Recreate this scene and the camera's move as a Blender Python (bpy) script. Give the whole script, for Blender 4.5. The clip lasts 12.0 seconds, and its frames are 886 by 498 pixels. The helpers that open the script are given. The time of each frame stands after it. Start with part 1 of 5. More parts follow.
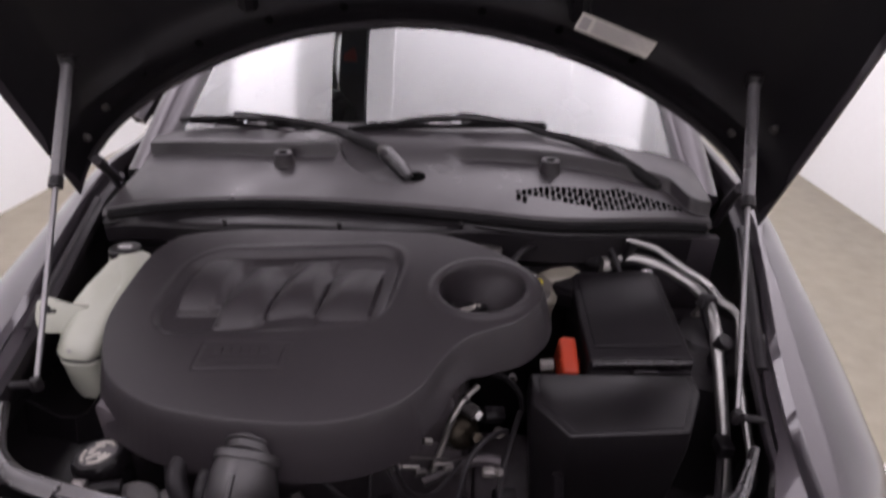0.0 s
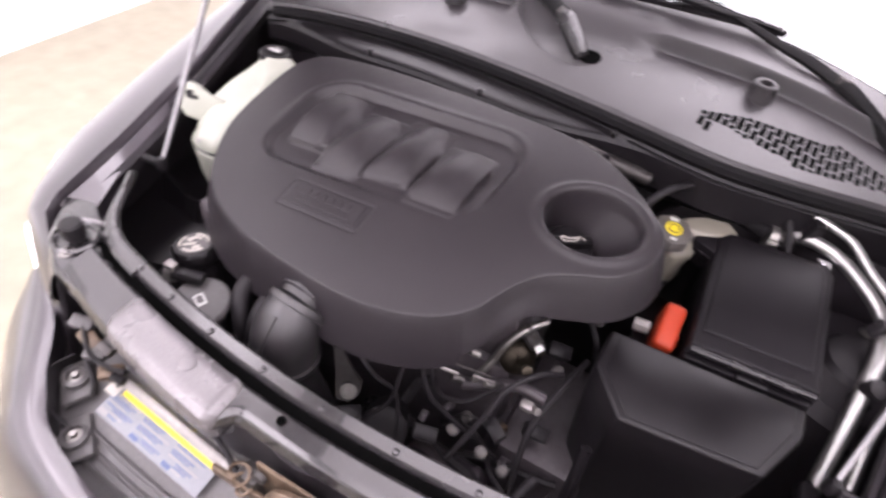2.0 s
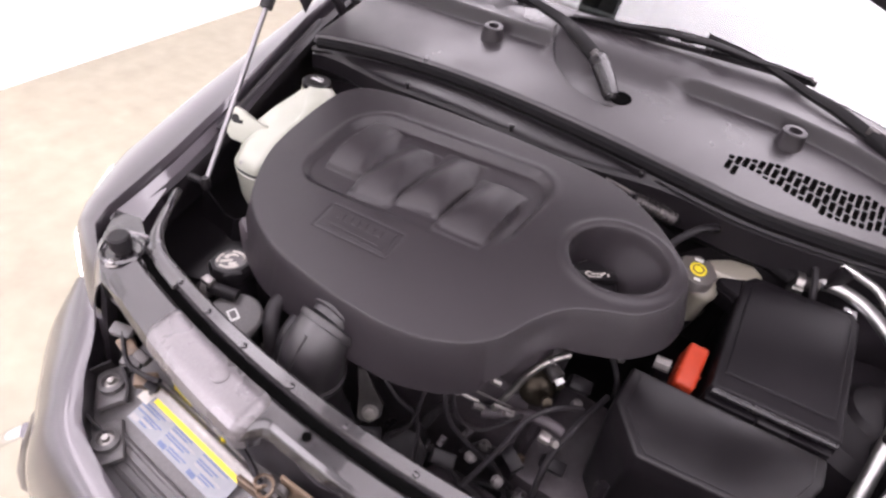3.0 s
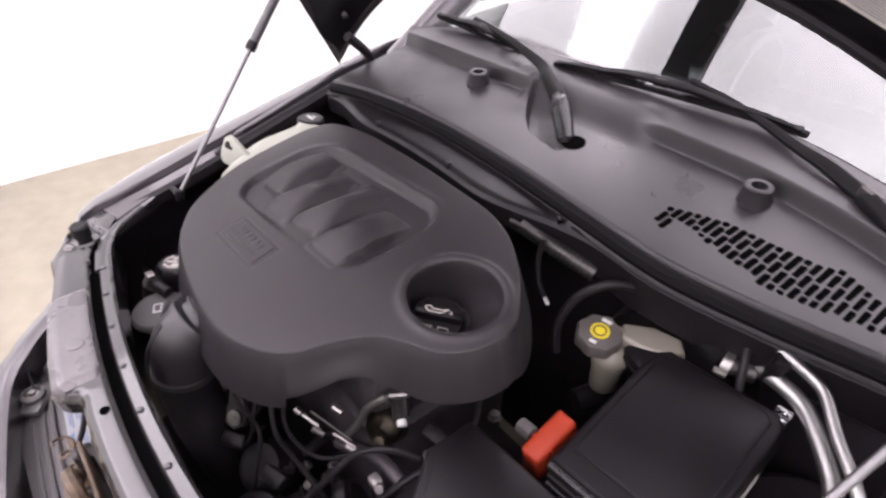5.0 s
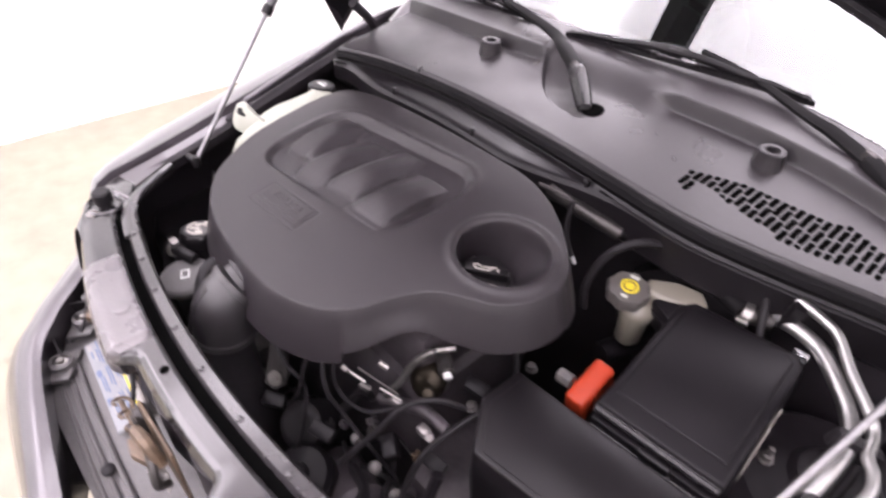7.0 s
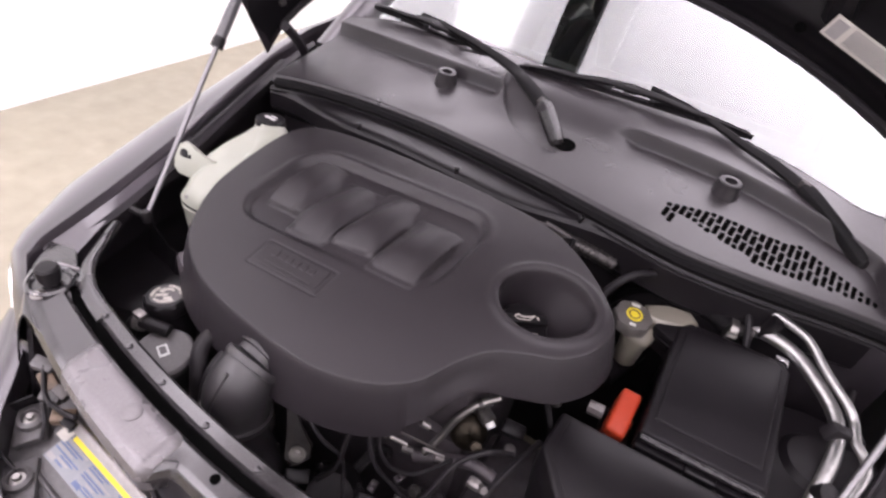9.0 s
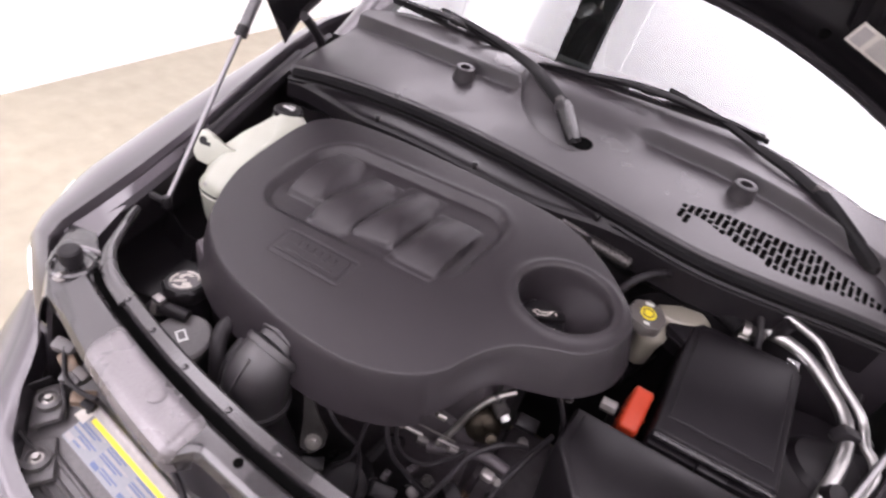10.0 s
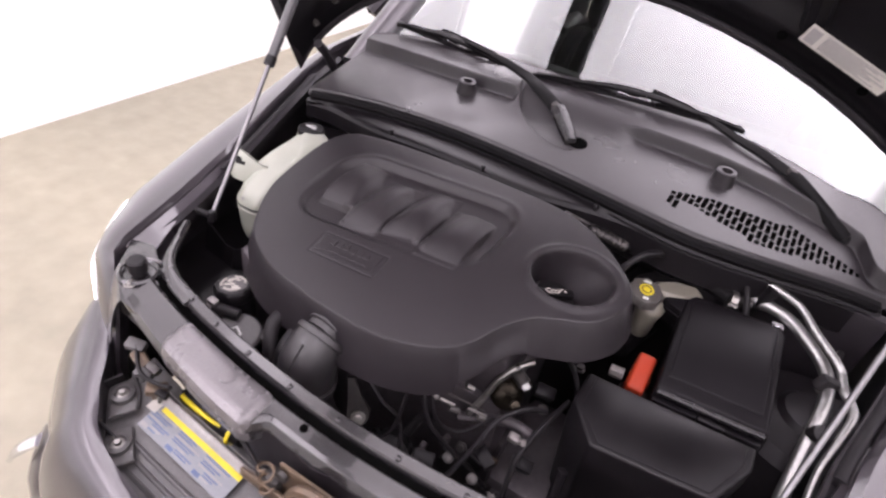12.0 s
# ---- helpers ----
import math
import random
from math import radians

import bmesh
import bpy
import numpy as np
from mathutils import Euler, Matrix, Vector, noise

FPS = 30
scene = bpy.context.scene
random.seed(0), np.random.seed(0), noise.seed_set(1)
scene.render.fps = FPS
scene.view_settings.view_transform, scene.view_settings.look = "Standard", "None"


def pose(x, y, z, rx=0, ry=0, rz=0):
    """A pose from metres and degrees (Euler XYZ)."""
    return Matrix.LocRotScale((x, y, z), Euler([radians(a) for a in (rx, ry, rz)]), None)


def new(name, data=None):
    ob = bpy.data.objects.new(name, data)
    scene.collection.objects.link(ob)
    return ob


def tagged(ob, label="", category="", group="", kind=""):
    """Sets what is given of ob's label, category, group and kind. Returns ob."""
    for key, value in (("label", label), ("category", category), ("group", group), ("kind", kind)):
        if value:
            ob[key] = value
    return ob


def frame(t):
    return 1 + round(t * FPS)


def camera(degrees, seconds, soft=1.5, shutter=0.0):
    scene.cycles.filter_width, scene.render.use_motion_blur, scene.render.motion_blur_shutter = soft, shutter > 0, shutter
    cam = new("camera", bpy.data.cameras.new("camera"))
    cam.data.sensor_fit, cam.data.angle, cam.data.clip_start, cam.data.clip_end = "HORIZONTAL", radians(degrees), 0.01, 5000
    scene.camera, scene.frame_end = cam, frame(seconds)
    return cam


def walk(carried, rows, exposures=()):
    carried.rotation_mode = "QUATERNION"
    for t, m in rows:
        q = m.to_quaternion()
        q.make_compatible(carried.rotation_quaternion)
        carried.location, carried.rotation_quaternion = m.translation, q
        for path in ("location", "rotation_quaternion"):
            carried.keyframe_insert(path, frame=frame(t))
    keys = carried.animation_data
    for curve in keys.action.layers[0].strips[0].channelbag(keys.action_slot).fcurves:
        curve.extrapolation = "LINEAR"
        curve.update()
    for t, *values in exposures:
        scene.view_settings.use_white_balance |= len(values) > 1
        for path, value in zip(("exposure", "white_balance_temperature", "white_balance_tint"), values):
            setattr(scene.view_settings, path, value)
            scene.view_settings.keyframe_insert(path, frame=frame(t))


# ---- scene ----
cam = camera(76.0, 12.0, soft=2.5, shutter=0.4)
# seconds, place, turn
PATH = [
    (0, 0.116, -1.221, 1.474, 62.53, -1.55, 3.09),
    (0.5, 0.060, -1.144, 1.455, 52.45, -3.05, 2.71),
    (1, -0.013, -1.095, 1.497, 50.25, -3.60, 1.94),
    (1.5, -0.032, -1.083, 1.512, 46.40, -3.14, 7.78),
    (2, 0.187, -1.067, 1.497, 44.61, -6.80, 28.53),
    (2.5, 0.180, -1.115, 1.536, 44.20, -3.85, 35.44),
    (3, 0.185, -1.087, 1.515, 46.91, -7.36, 32.09),
    (3.2, 0.219, -1.063, 1.519, 47.10, -5.67, 33.04),
    (4.8, 0.528, -0.828, 1.498, 52.88, -1.00, 51.23),
    (5, 0.550, -0.806, 1.490, 52.64, -0.94, 50.63),
    (5.5, 0.579, -0.788, 1.484, 52.26, 0.11, 48.71),
    (6, 0.599, -0.794, 1.479, 52.17, 0.62, 46.71),
    (6.5, 0.618, -0.834, 1.442, 50.30, -0.55, 44.21),
    (7, 0.500, -0.923, 1.491, 50.25, -3.16, 46.99),
    (7.2, 0.451, -0.953, 1.513, 50.67, -3.43, 45.87),
    (8.8, 0.270, -1.026, 1.543, 49.91, -8.41, 34.10),
    (9, 0.250, -1.047, 1.529, 50.86, -9.32, 31.94),
    (9.5, 0.255, -1.047, 1.514, 50.10, -9.66, 30.86),
    (10, 0.226, -1.072, 1.525, 50.32, -10.78, 32.81),
    (10.5, 0.171, -1.095, 1.521, 48.95, -13.83, 37.99),
    (11, 0.220, -1.073, 1.550, 48.80, -12.36, 44.47),
    (11.5, 0.281, -1.092, 1.545, 51.71, -5.43, 31.99),
    (12, 0.249, -1.189, 1.567, 51.93, -8.23, 30.66),
]
walk(cam, [(t, pose(x, y, z, rx, ry, rz)) for t, x, y, z, rx, ry, rz in PATH],
     exposures=[(0.0, -1.6), (0.5, -1.35), (1.0, -0.8), (2.0, -0.3), (2.5, -0.28), (3.0, -0.42), (5.0, -0.75), (5.5, -0.8), (6.5, -0.5), (7.0, -0.3), (9.0, -0.72), (10.0, -0.55), (10.5, -0.58), (11.0, -0.66), (12.0, -0.8)])

# ---- light ----
scene.view_settings.exposure = 0.0
world = bpy.data.worlds.new("world")
scene.world = world
world.use_nodes = True
world.node_tree.nodes["Background"].inputs[0].default_value = (0.9, 0.93, 1.0, 1)
world.node_tree.nodes["Background"].inputs[1].default_value = 0.4


# ---- materials ----
def mat(name, color, rough=0.5, metal=0.0, grain=60.0, vary=0.15, stain=3.0, bump=0.0, coat=0.0, spread=0.08, spec=0.5, warp=0.0):
    """A surface with variation at two scales: fine grain and broad stains, and a fine relief."""
    m = bpy.data.materials.new(name)
    m.use_nodes = True
    nt = m.node_tree
    nd, ln = nt.nodes, nt.links
    b = nd["Principled BSDF"]
    co = nd.new("ShaderNodeTexCoord")
    fine, broad = nd.new("ShaderNodeTexNoise"), nd.new("ShaderNodeTexNoise")
    fine.inputs["Scale"].default_value, fine.inputs["Detail"].default_value = grain, 4
    broad.inputs["Scale"].default_value, broad.inputs["Detail"].default_value = stain, 5
    broad.inputs["Distortion"].default_value = warp
    for n in (fine, broad):
        ln.new(co.outputs["Object"], n.inputs["Vector"])
    both = nd.new("ShaderNodeMath")
    both.operation = "MULTIPLY_ADD"
    both.inputs[1].default_value = 0.4
    ln.new(fine.outputs[0], both.inputs[0])
    half = nd.new("ShaderNodeMath")
    half.operation = "MULTIPLY"
    half.inputs[1].default_value = 0.6
    ln.new(broad.outputs[0], half.inputs[0])
    ln.new(half.outputs[0], both.inputs[2])
    ramp = nd.new("ShaderNodeMapRange")
    ramp.inputs[1].default_value, ramp.inputs[2].default_value = 0.3, 0.7
    ramp.inputs[3].default_value, ramp.inputs[4].default_value = 1 - vary, 1 + vary
    ln.new(both.outputs[0], ramp.inputs[0])
    mul = nd.new("ShaderNodeVectorMath")
    mul.operation = "SCALE"
    mul.inputs[0].default_value = color
    ln.new(ramp.outputs[0], mul.inputs[3])
    ln.new(mul.outputs[0], b.inputs["Base Color"])
    rr = nd.new("ShaderNodeMapRange")
    rr.inputs[1].default_value, rr.inputs[2].default_value = 0.3, 0.7
    rr.inputs[3].default_value, rr.inputs[4].default_value = max(rough - spread, 0.02), min(rough + spread, 1)
    ln.new(broad.outputs[0], rr.inputs[0])
    ln.new(rr.outputs[0], b.inputs["Roughness"])
    b.inputs["Metallic"].default_value = metal
    b.inputs["Specular IOR Level"].default_value = spec
    b.inputs["Coat Weight"].default_value = coat
    b.inputs["Coat Roughness"].default_value = 0.04
    if bump:
        bp = nd.new("ShaderNodeBump")
        bp.inputs["Strength"].default_value = bump
        bp.inputs["Distance"].default_value = 0.001
        ln.new(fine.outputs[0], bp.inputs["Height"])
        ln.new(bp.outputs[0], b.inputs["Normal"])
    return m


def glow(name, color, strength):
    m = bpy.data.materials.new(name)
    m.use_nodes = True
    b = m.node_tree.nodes["Principled BSDF"]
    b.inputs["Base Color"].default_value = (0.8, 0.8, 0.8, 1)
    b.inputs["Emission Color"].default_value = (*color, 1)
    b.inputs["Emission Strength"].default_value = strength
    return m


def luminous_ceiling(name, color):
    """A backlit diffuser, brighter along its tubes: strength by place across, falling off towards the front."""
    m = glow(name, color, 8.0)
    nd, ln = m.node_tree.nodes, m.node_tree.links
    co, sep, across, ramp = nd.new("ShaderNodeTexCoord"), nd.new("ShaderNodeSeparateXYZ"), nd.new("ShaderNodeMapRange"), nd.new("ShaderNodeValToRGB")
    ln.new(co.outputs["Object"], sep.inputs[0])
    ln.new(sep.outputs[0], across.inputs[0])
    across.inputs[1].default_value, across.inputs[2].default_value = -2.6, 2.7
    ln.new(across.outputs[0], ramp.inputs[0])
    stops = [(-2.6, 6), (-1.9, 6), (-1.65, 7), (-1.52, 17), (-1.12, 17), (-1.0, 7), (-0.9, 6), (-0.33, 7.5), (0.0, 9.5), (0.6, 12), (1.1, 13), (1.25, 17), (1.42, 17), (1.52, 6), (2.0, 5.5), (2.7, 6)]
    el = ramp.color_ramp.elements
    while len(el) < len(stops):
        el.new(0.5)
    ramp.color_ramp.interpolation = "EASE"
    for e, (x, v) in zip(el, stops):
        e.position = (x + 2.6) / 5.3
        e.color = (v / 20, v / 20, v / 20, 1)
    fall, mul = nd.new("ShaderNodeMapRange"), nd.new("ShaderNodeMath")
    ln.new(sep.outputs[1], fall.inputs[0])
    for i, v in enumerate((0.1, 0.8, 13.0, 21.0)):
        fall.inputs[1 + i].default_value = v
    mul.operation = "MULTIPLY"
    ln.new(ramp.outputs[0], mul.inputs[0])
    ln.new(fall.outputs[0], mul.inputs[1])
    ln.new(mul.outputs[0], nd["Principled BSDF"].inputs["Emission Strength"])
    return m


def glass(name, color, ior=1.52):
    m = bpy.data.materials.new(name)
    m.use_nodes = True
    b = m.node_tree.nodes["Principled BSDF"]
    b.inputs["Base Color"].default_value = (*color, 1)
    b.inputs["Roughness"].default_value = 0.015
    b.inputs["IOR"].default_value = ior
    b.inputs["Transmission Weight"].default_value = 1.0
    return m


M_WALL = mat("white_wall_paint", (0.85, 0.868, 0.855), 0.7, grain=30, vary=0.02, stain=0.6, bump=0.05)
M_CEIL = mat("ceiling_paint", (0.75, 0.75, 0.76), 0.8, grain=30, vary=0.03, stain=0.6)
M_FLOOR = mat("beige_floor", (0.232, 0.210, 0.158), 0.45, grain=10, vary=0.27, stain=0.42, bump=0.1, spread=0.15, warp=4.0)
for node in M_FLOOR.node_tree.nodes:
    if node.bl_idname == "ShaderNodeTexNoise" and node.inputs["Scale"].default_value < 2:
        node.inputs["Distortion"].default_value = 1.6
M_BEAM = mat("dark_beam_paint", (0.03, 0.03, 0.035), 0.6)
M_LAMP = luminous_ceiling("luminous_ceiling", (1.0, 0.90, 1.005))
# Fill for the car's front faces; no such panels are known there.
M_FRONT_FILL = glow("front_fill_panel", (1.0, 0.90, 1.005), 12.5)
M_FRONT_FILL_WEAK = glow("weaker_front_fill_panel", (1.0, 0.90, 1.005), 7.5)
M_CHANNEL_GLOW = glow("glowing_grey_channel", (1.0, 0.90, 1.005), 5.0)
# Near-black surface painted as the shade inside holes and gaps.
M_HOLE_SHADE = mat("black_hole_shade", (0.002, 0.002, 0.002), 0.9, vary=0.1, spec=0.0)
M_PAINT = mat("dark_grey_metallic_paint", (0.035, 0.030, 0.035), 0.33, metal=0.5, grain=900, vary=0.25, stain=4, coat=0.85, spread=0.04)
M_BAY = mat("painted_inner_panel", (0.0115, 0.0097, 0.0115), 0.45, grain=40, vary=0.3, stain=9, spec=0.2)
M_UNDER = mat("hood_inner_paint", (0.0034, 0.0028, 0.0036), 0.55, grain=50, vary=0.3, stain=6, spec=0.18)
M_COVER = mat("moulded_grey_plastic", (0.0133, 0.0111, 0.0128), 0.44, grain=700, vary=0.16, stain=5, bump=0.3, spread=0.06, spec=0.27)
M_COWL = mat("weathered_cowl_plastic", (0.0145, 0.0124, 0.0141), 0.38, grain=500, vary=0.3, stain=7, bump=0.2, spread=0.12, spec=0.36)
M_PLASTIC = mat("black_plastic", (0.0058, 0.0050, 0.0058), 0.36, grain=300, vary=0.2, stain=9, bump=0.15, spec=0.20)
M_PLASTIC2 = mat("dark_grey_plastic", (0.0054, 0.0046, 0.0055), 0.40, grain=300, vary=0.25, stain=8, bump=0.12, spec=0.12)
M_DUCT = mat("grey_duct_rubber", (0.0165, 0.0148, 0.016), 0.42, grain=250, vary=0.2, stain=12, bump=0.1)
M_GLOSS = mat("polished_black_plastic", (0.010, 0.0090, 0.010), 0.26, grain=300, vary=0.2, stain=9, spec=0.34)
M_RUBBER = mat("black_rubber", (0.0088, 0.0077, 0.0088), 0.52, grain=200, vary=0.3, stain=14, bump=0.2, spec=0.18)
M_SEAL = mat("dull_sealing_rubber", (0.0035, 0.0031, 0.0035), 0.75, grain=200, vary=0.3, stain=14, bump=0.2, spec=0.08)
M_DEEP = mat("grimy_engine_metal", (0.033, 0.0275, 0.031), 0.55, metal=0.2, grain=90, vary=0.6, stain=14, bump=0.3)
M_ALU = mat("aluminium_tube", (0.27, 0.265, 0.26), 0.38, metal=0.95, grain=120, vary=0.14, stain=16, spread=0.1)
M_CAST = mat("cast_aluminium", (0.22, 0.205, 0.20), 0.42, metal=0.8, grain=160, vary=0.3, stain=18, bump=0.25)
M_STEEL = mat("chromed_rod", (0.15, 0.146, 0.15), 0.32, metal=1.0, grain=90, vary=0.1)
M_STRUT = mat("strut_cylinder_paint", (0.042, 0.040, 0.043), 0.3, grain=80, vary=0.2, coat=0.4)
M_WIPER = mat("satin_black_wiper_paint", (0.0045, 0.0041, 0.0045), 0.40, grain=120, vary=0.3, stain=14, spread=0.12, spec=0.09)
M_SHROUD = mat("dusty_grey_plastic", (0.060, 0.056, 0.057), 0.5, grain=200, vary=0.3, stain=9, bump=0.2, spread=0.12)
# Tie bar paint in a paler copy, with the bar's glare in its colour.
M_BAR_GLARE = mat("worn_bar_paint_with_glare", (0.115, 0.107, 0.111), 0.30, metal=0.4, grain=260, vary=0.25, stain=16, bump=0.08, spread=0.14)
M_DUSTY = mat("dusty_pale_plastic", (0.26, 0.243, 0.236), 0.55, grain=120, vary=0.25, stain=18)
M_BOLT = mat("dull_steel_hardware", (0.052, 0.048, 0.047), 0.45, metal=0.7, grain=140, vary=0.35, stain=25)
M_TANK = mat("milky_polyethylene", (0.25, 0.255, 0.215), 0.40, grain=30, vary=0.07, stain=9, spread=0.1)
M_BRAKE = mat("yellowed_polyethylene", (0.140, 0.129, 0.104), 0.42, grain=40, vary=0.08, stain=14)
M_RED = mat("red_terminal_plastic", (0.27, 0.027, 0.009), 0.5, grain=120, vary=0.12, stain=18, spec=0.25)
M_YELLOW = mat("yellow_print", (0.52, 0.42, 0.015), 0.5, grain=150, vary=0.1, stain=30)
M_WHITE = mat("white_print", (0.45, 0.45, 0.44), 0.5, grain=150, vary=0.08, stain=30)
M_PAPER = mat("aged_label_paper", (0.33, 0.31, 0.28), 0.55, grain=150, vary=0.12, stain=25)
M_LABEL = mat("bluish_label_paper", (0.14, 0.145, 0.16), 0.40, grain=150, vary=0.12, stain=25)
M_GREYINK = mat("grey_print", (0.20, 0.19, 0.19), 0.6, grain=150, vary=0.1)
M_BLUEINK = mat("blue_print", (0.05, 0.075, 0.15), 0.5, grain=150, vary=0.1)
M_BRONZE = mat("bronzed_casting", (0.020, 0.0165, 0.012), 0.36, metal=0.9, grain=120, vary=0.4, stain=22, bump=0.3)
M_RUST = mat("brown_latch_grease", (0.085, 0.058, 0.038), 0.5, metal=0.3, grain=120, vary=0.4, stain=30, bump=0.3)
M_SHELF = mat("satin_painted_tie_bar", (0.021, 0.019, 0.0205), 0.24, metal=0.3, grain=350, vary=0.12, stain=9, bump=0.05, coat=0.6)
M_GASK = mat("zinc_hardware", (0.22, 0.21, 0.20), 0.35, metal=0.9, grain=140, vary=0.25, stain=20)
M_GLASS = glass("windscreen_glass", (0.86, 0.92, 0.90), 1.9)
M_TINT = mat("tinted_glass", (0.012, 0.013, 0.014), 0.06, grain=20, vary=0.05, spread=0.02)
M_CHROME = mat("chromed_plastic", (0.75, 0.75, 0.77), 0.12, metal=1.0, grain=60, vary=0.05, spread=0.03)
M_DASH = mat("dashboard_vinyl", (0.06, 0.058, 0.06), 0.6, grain=300, vary=0.15, bump=0.2)


# ---- mesh helpers ----
def part(name, bm, material, parent=None, label="", smooth=38):
    me = bpy.data.meshes.new(name)
    bmesh.ops.recalc_face_normals(bm, faces=bm.faces)
    bm.to_mesh(me)
    bm.free()
    me.materials.append(material)
    for p in me.polygons:
        p.use_smooth = True
    me.set_sharp_from_angle(angle=radians(smooth))
    ob = new(name, me)
    if parent:
        ob.parent = parent
    if label:
        ob["label"] = label
    return ob


def thing(name, label, category, group="", kind=""):
    return tagged(new(name), label, category, group, kind)


def lone(name, bm, material, label, category, group="", kind="", smooth=38):
    return tagged(part(name, bm, material, None, "", smooth), label, category, group, kind)


def spline(pts, n=8, closed=False):
    """Points of a Catmull-Rom curve through pts, n a stretch."""
    p = [Vector(q) for q in pts]
    k, out = len(p), []
    for i in range(k if closed else k - 1):
        if closed:
            a, b, c, d = p[i - 1], p[i], p[(i + 1) % k], p[(i + 2) % k]
        else:
            a, b, c, d = p[max(i - 1, 0)], p[i], p[i + 1], p[min(i + 2, k - 1)]
        for j in range(n):
            t = j / n
            out.append(0.5 * (2 * b + (c - a) * t + (2 * a - 5 * b + 4 * c - d) * t * t + (3 * b - a - 3 * c + d) * t ** 3))
    if not closed:
        out.append(p[-1])
    return out


def mix(bm, other):
    """Adds the other bmesh to bm."""
    me = bpy.data.meshes.new("mix")
    other.to_mesh(me)
    other.free()
    bm.from_mesh(me)
    bpy.data.meshes.remove(me)
    return bm


def loft(loops, closed=True, cap=True):
    bm = bmesh.new()
    rows = [[bm.verts.new(v) for v in lp] for lp in loops]
    n = len(rows[0])
    for a, b in zip(rows, rows[1:]):
        for i in range(n if closed else n - 1):
            j = (i + 1) % n
            bm.faces.new((a[i], a[j], b[j], b[i]))
    if cap and closed:
        bm.faces.new(rows[0][::-1])
        bm.faces.new(rows[-1])
    return bm


def tube(pts, r, n=10, steps=6, cap=True, radii=None):
    """A round tube along a smooth curve; radii: a radius for each given point."""
    c = spline(pts, steps) if len(pts) > 2 else [Vector(q) for q in pts]
    m = len(c)
    up, loops = None, []
    for i, p in enumerate(c):
        d = (c[min(i + 1, m - 1)] - c[max(i - 1, 0)]).normalized()
        if up is None:
            up = d.orthogonal().normalized()
        up = (up - d * up.dot(d)).normalized()
        side = d.cross(up)
        if radii:
            f = i / max(m - 1, 1) * (len(radii) - 1)
            k = min(int(f), len(radii) - 2)
            rr = radii[k] + (radii[k + 1] - radii[k]) * (f - k)
        else:
            rr = r
        loops.append([p + (up * math.cos(a) + side * math.sin(a)) * rr for a in (2 * math.pi * q / n for q in range(n))])
    return loft(loops, True, cap)


def lathe(profile, n=28, m=None, wave=0.0, lobes=0):
    """A turned body from (radius, height) pairs; lobes: a scalloped rim."""
    m = m or Matrix()
    loops = []
    for r, z in profile:
        loops.append([m @ Vector((r * (1 + wave * math.cos(lobes * a)) * math.cos(a), r * (1 + wave * math.cos(lobes * a)) * math.sin(a), z)) for a in (2 * math.pi * q / n for q in range(n))])
    return loft(loops)


def box(x0, x1, y0, y1, z0, z1, bevel=0.004, m=None, seg=2, taper=0.0):
    bm = bmesh.new()
    bmesh.ops.create_cube(bm, size=1)
    for v in bm.verts:
        k = 1 - taper if v.co.z > 0 else 1
        v.co = Vector(((x0 + x1) / 2 + v.co.x * (x1 - x0) * k, (y0 + y1) / 2 + v.co.y * (y1 - y0) * k, (z0 + z1) / 2 + v.co.z * (z1 - z0)))
    if bevel:
        bmesh.ops.bevel(bm, geom=bm.edges[:], offset=bevel, segments=seg, affect="EDGES", profile=0.5)
    if m is not None:
        bm.transform(m)
    return bm


def prism(outline, z0, z1, bevel=0.003, seg=2, m=None, top=1.0):
    """An upright body over a plan outline, with rounded upper and lower edges; top: the upper outline's share of the lower."""
    bm = bmesh.new()
    c = Vector((sum(p[0] for p in outline) / len(outline), sum(p[1] for p in outline) / len(outline), 0))
    lo = [bm.verts.new((p[0], p[1], z0)) for p in outline]
    hi = [bm.verts.new((c.x + (p[0] - c.x) * top, c.y + (p[1] - c.y) * top, z1)) for p in outline]
    n = len(lo)
    for i in range(n):
        bm.faces.new((lo[i], lo[(i + 1) % n], hi[(i + 1) % n], hi[i]))
    ends = [bm.faces.new(lo[::-1]), bm.faces.new(hi)]
    if bevel:
        rim = {e for f in ends for e in f.edges}
        bmesh.ops.bevel(bm, geom=list(rim), offset=bevel, segments=seg, affect="EDGES", profile=0.5)
    if m is not None:
        bm.transform(m)
    return bm


def sheet(f, nu, nv, thick=0.0):
    """A surface f(u, v), u and v from 0 to 1; with thickness downwards along its normals."""
    bm = bmesh.new()
    g = [[bm.verts.new(f(i / nu, j / nv)) for j in range(nv + 1)] for i in range(nu + 1)]
    for i in range(nu):
        for j in range(nv):
            bm.faces.new((g[i][j], g[i + 1][j], g[i + 1][j + 1], g[i][j + 1]))
    if thick:
        bm.normal_update()
        bmesh.ops.solidify(bm, geom=bm.faces[:], thickness=thick)
    return bm


def sstep(a, b, x):
    t = min(max((x - a) / (b - a), 0), 1)
    return t * t * (3 - 2 * t)


def lerp(table, x):
    """Linear reading of a table of (x, y) pairs."""
    if x <= table[0][0]:
        return table[0][1]
    for (a, b), (c, d) in zip(table, table[1:]):
        if x <= c:
            return b + (d - b) * (x - a) / (c - a)
    return table[-1][1]


def bolt(place, r=0.006, h=0.006, tilt=None):
    m = Matrix.Translation(place) @ (tilt or Matrix())
    bm = lathe([(r * 1.7, 0), (r * 1.7, h * 0.3), (r * 1.5, h * 0.35)], 14, m)
    return mix(bm, lathe([(r, h * 0.3), (r, h * 0.9), (r * 0.85, h)], 6, m))


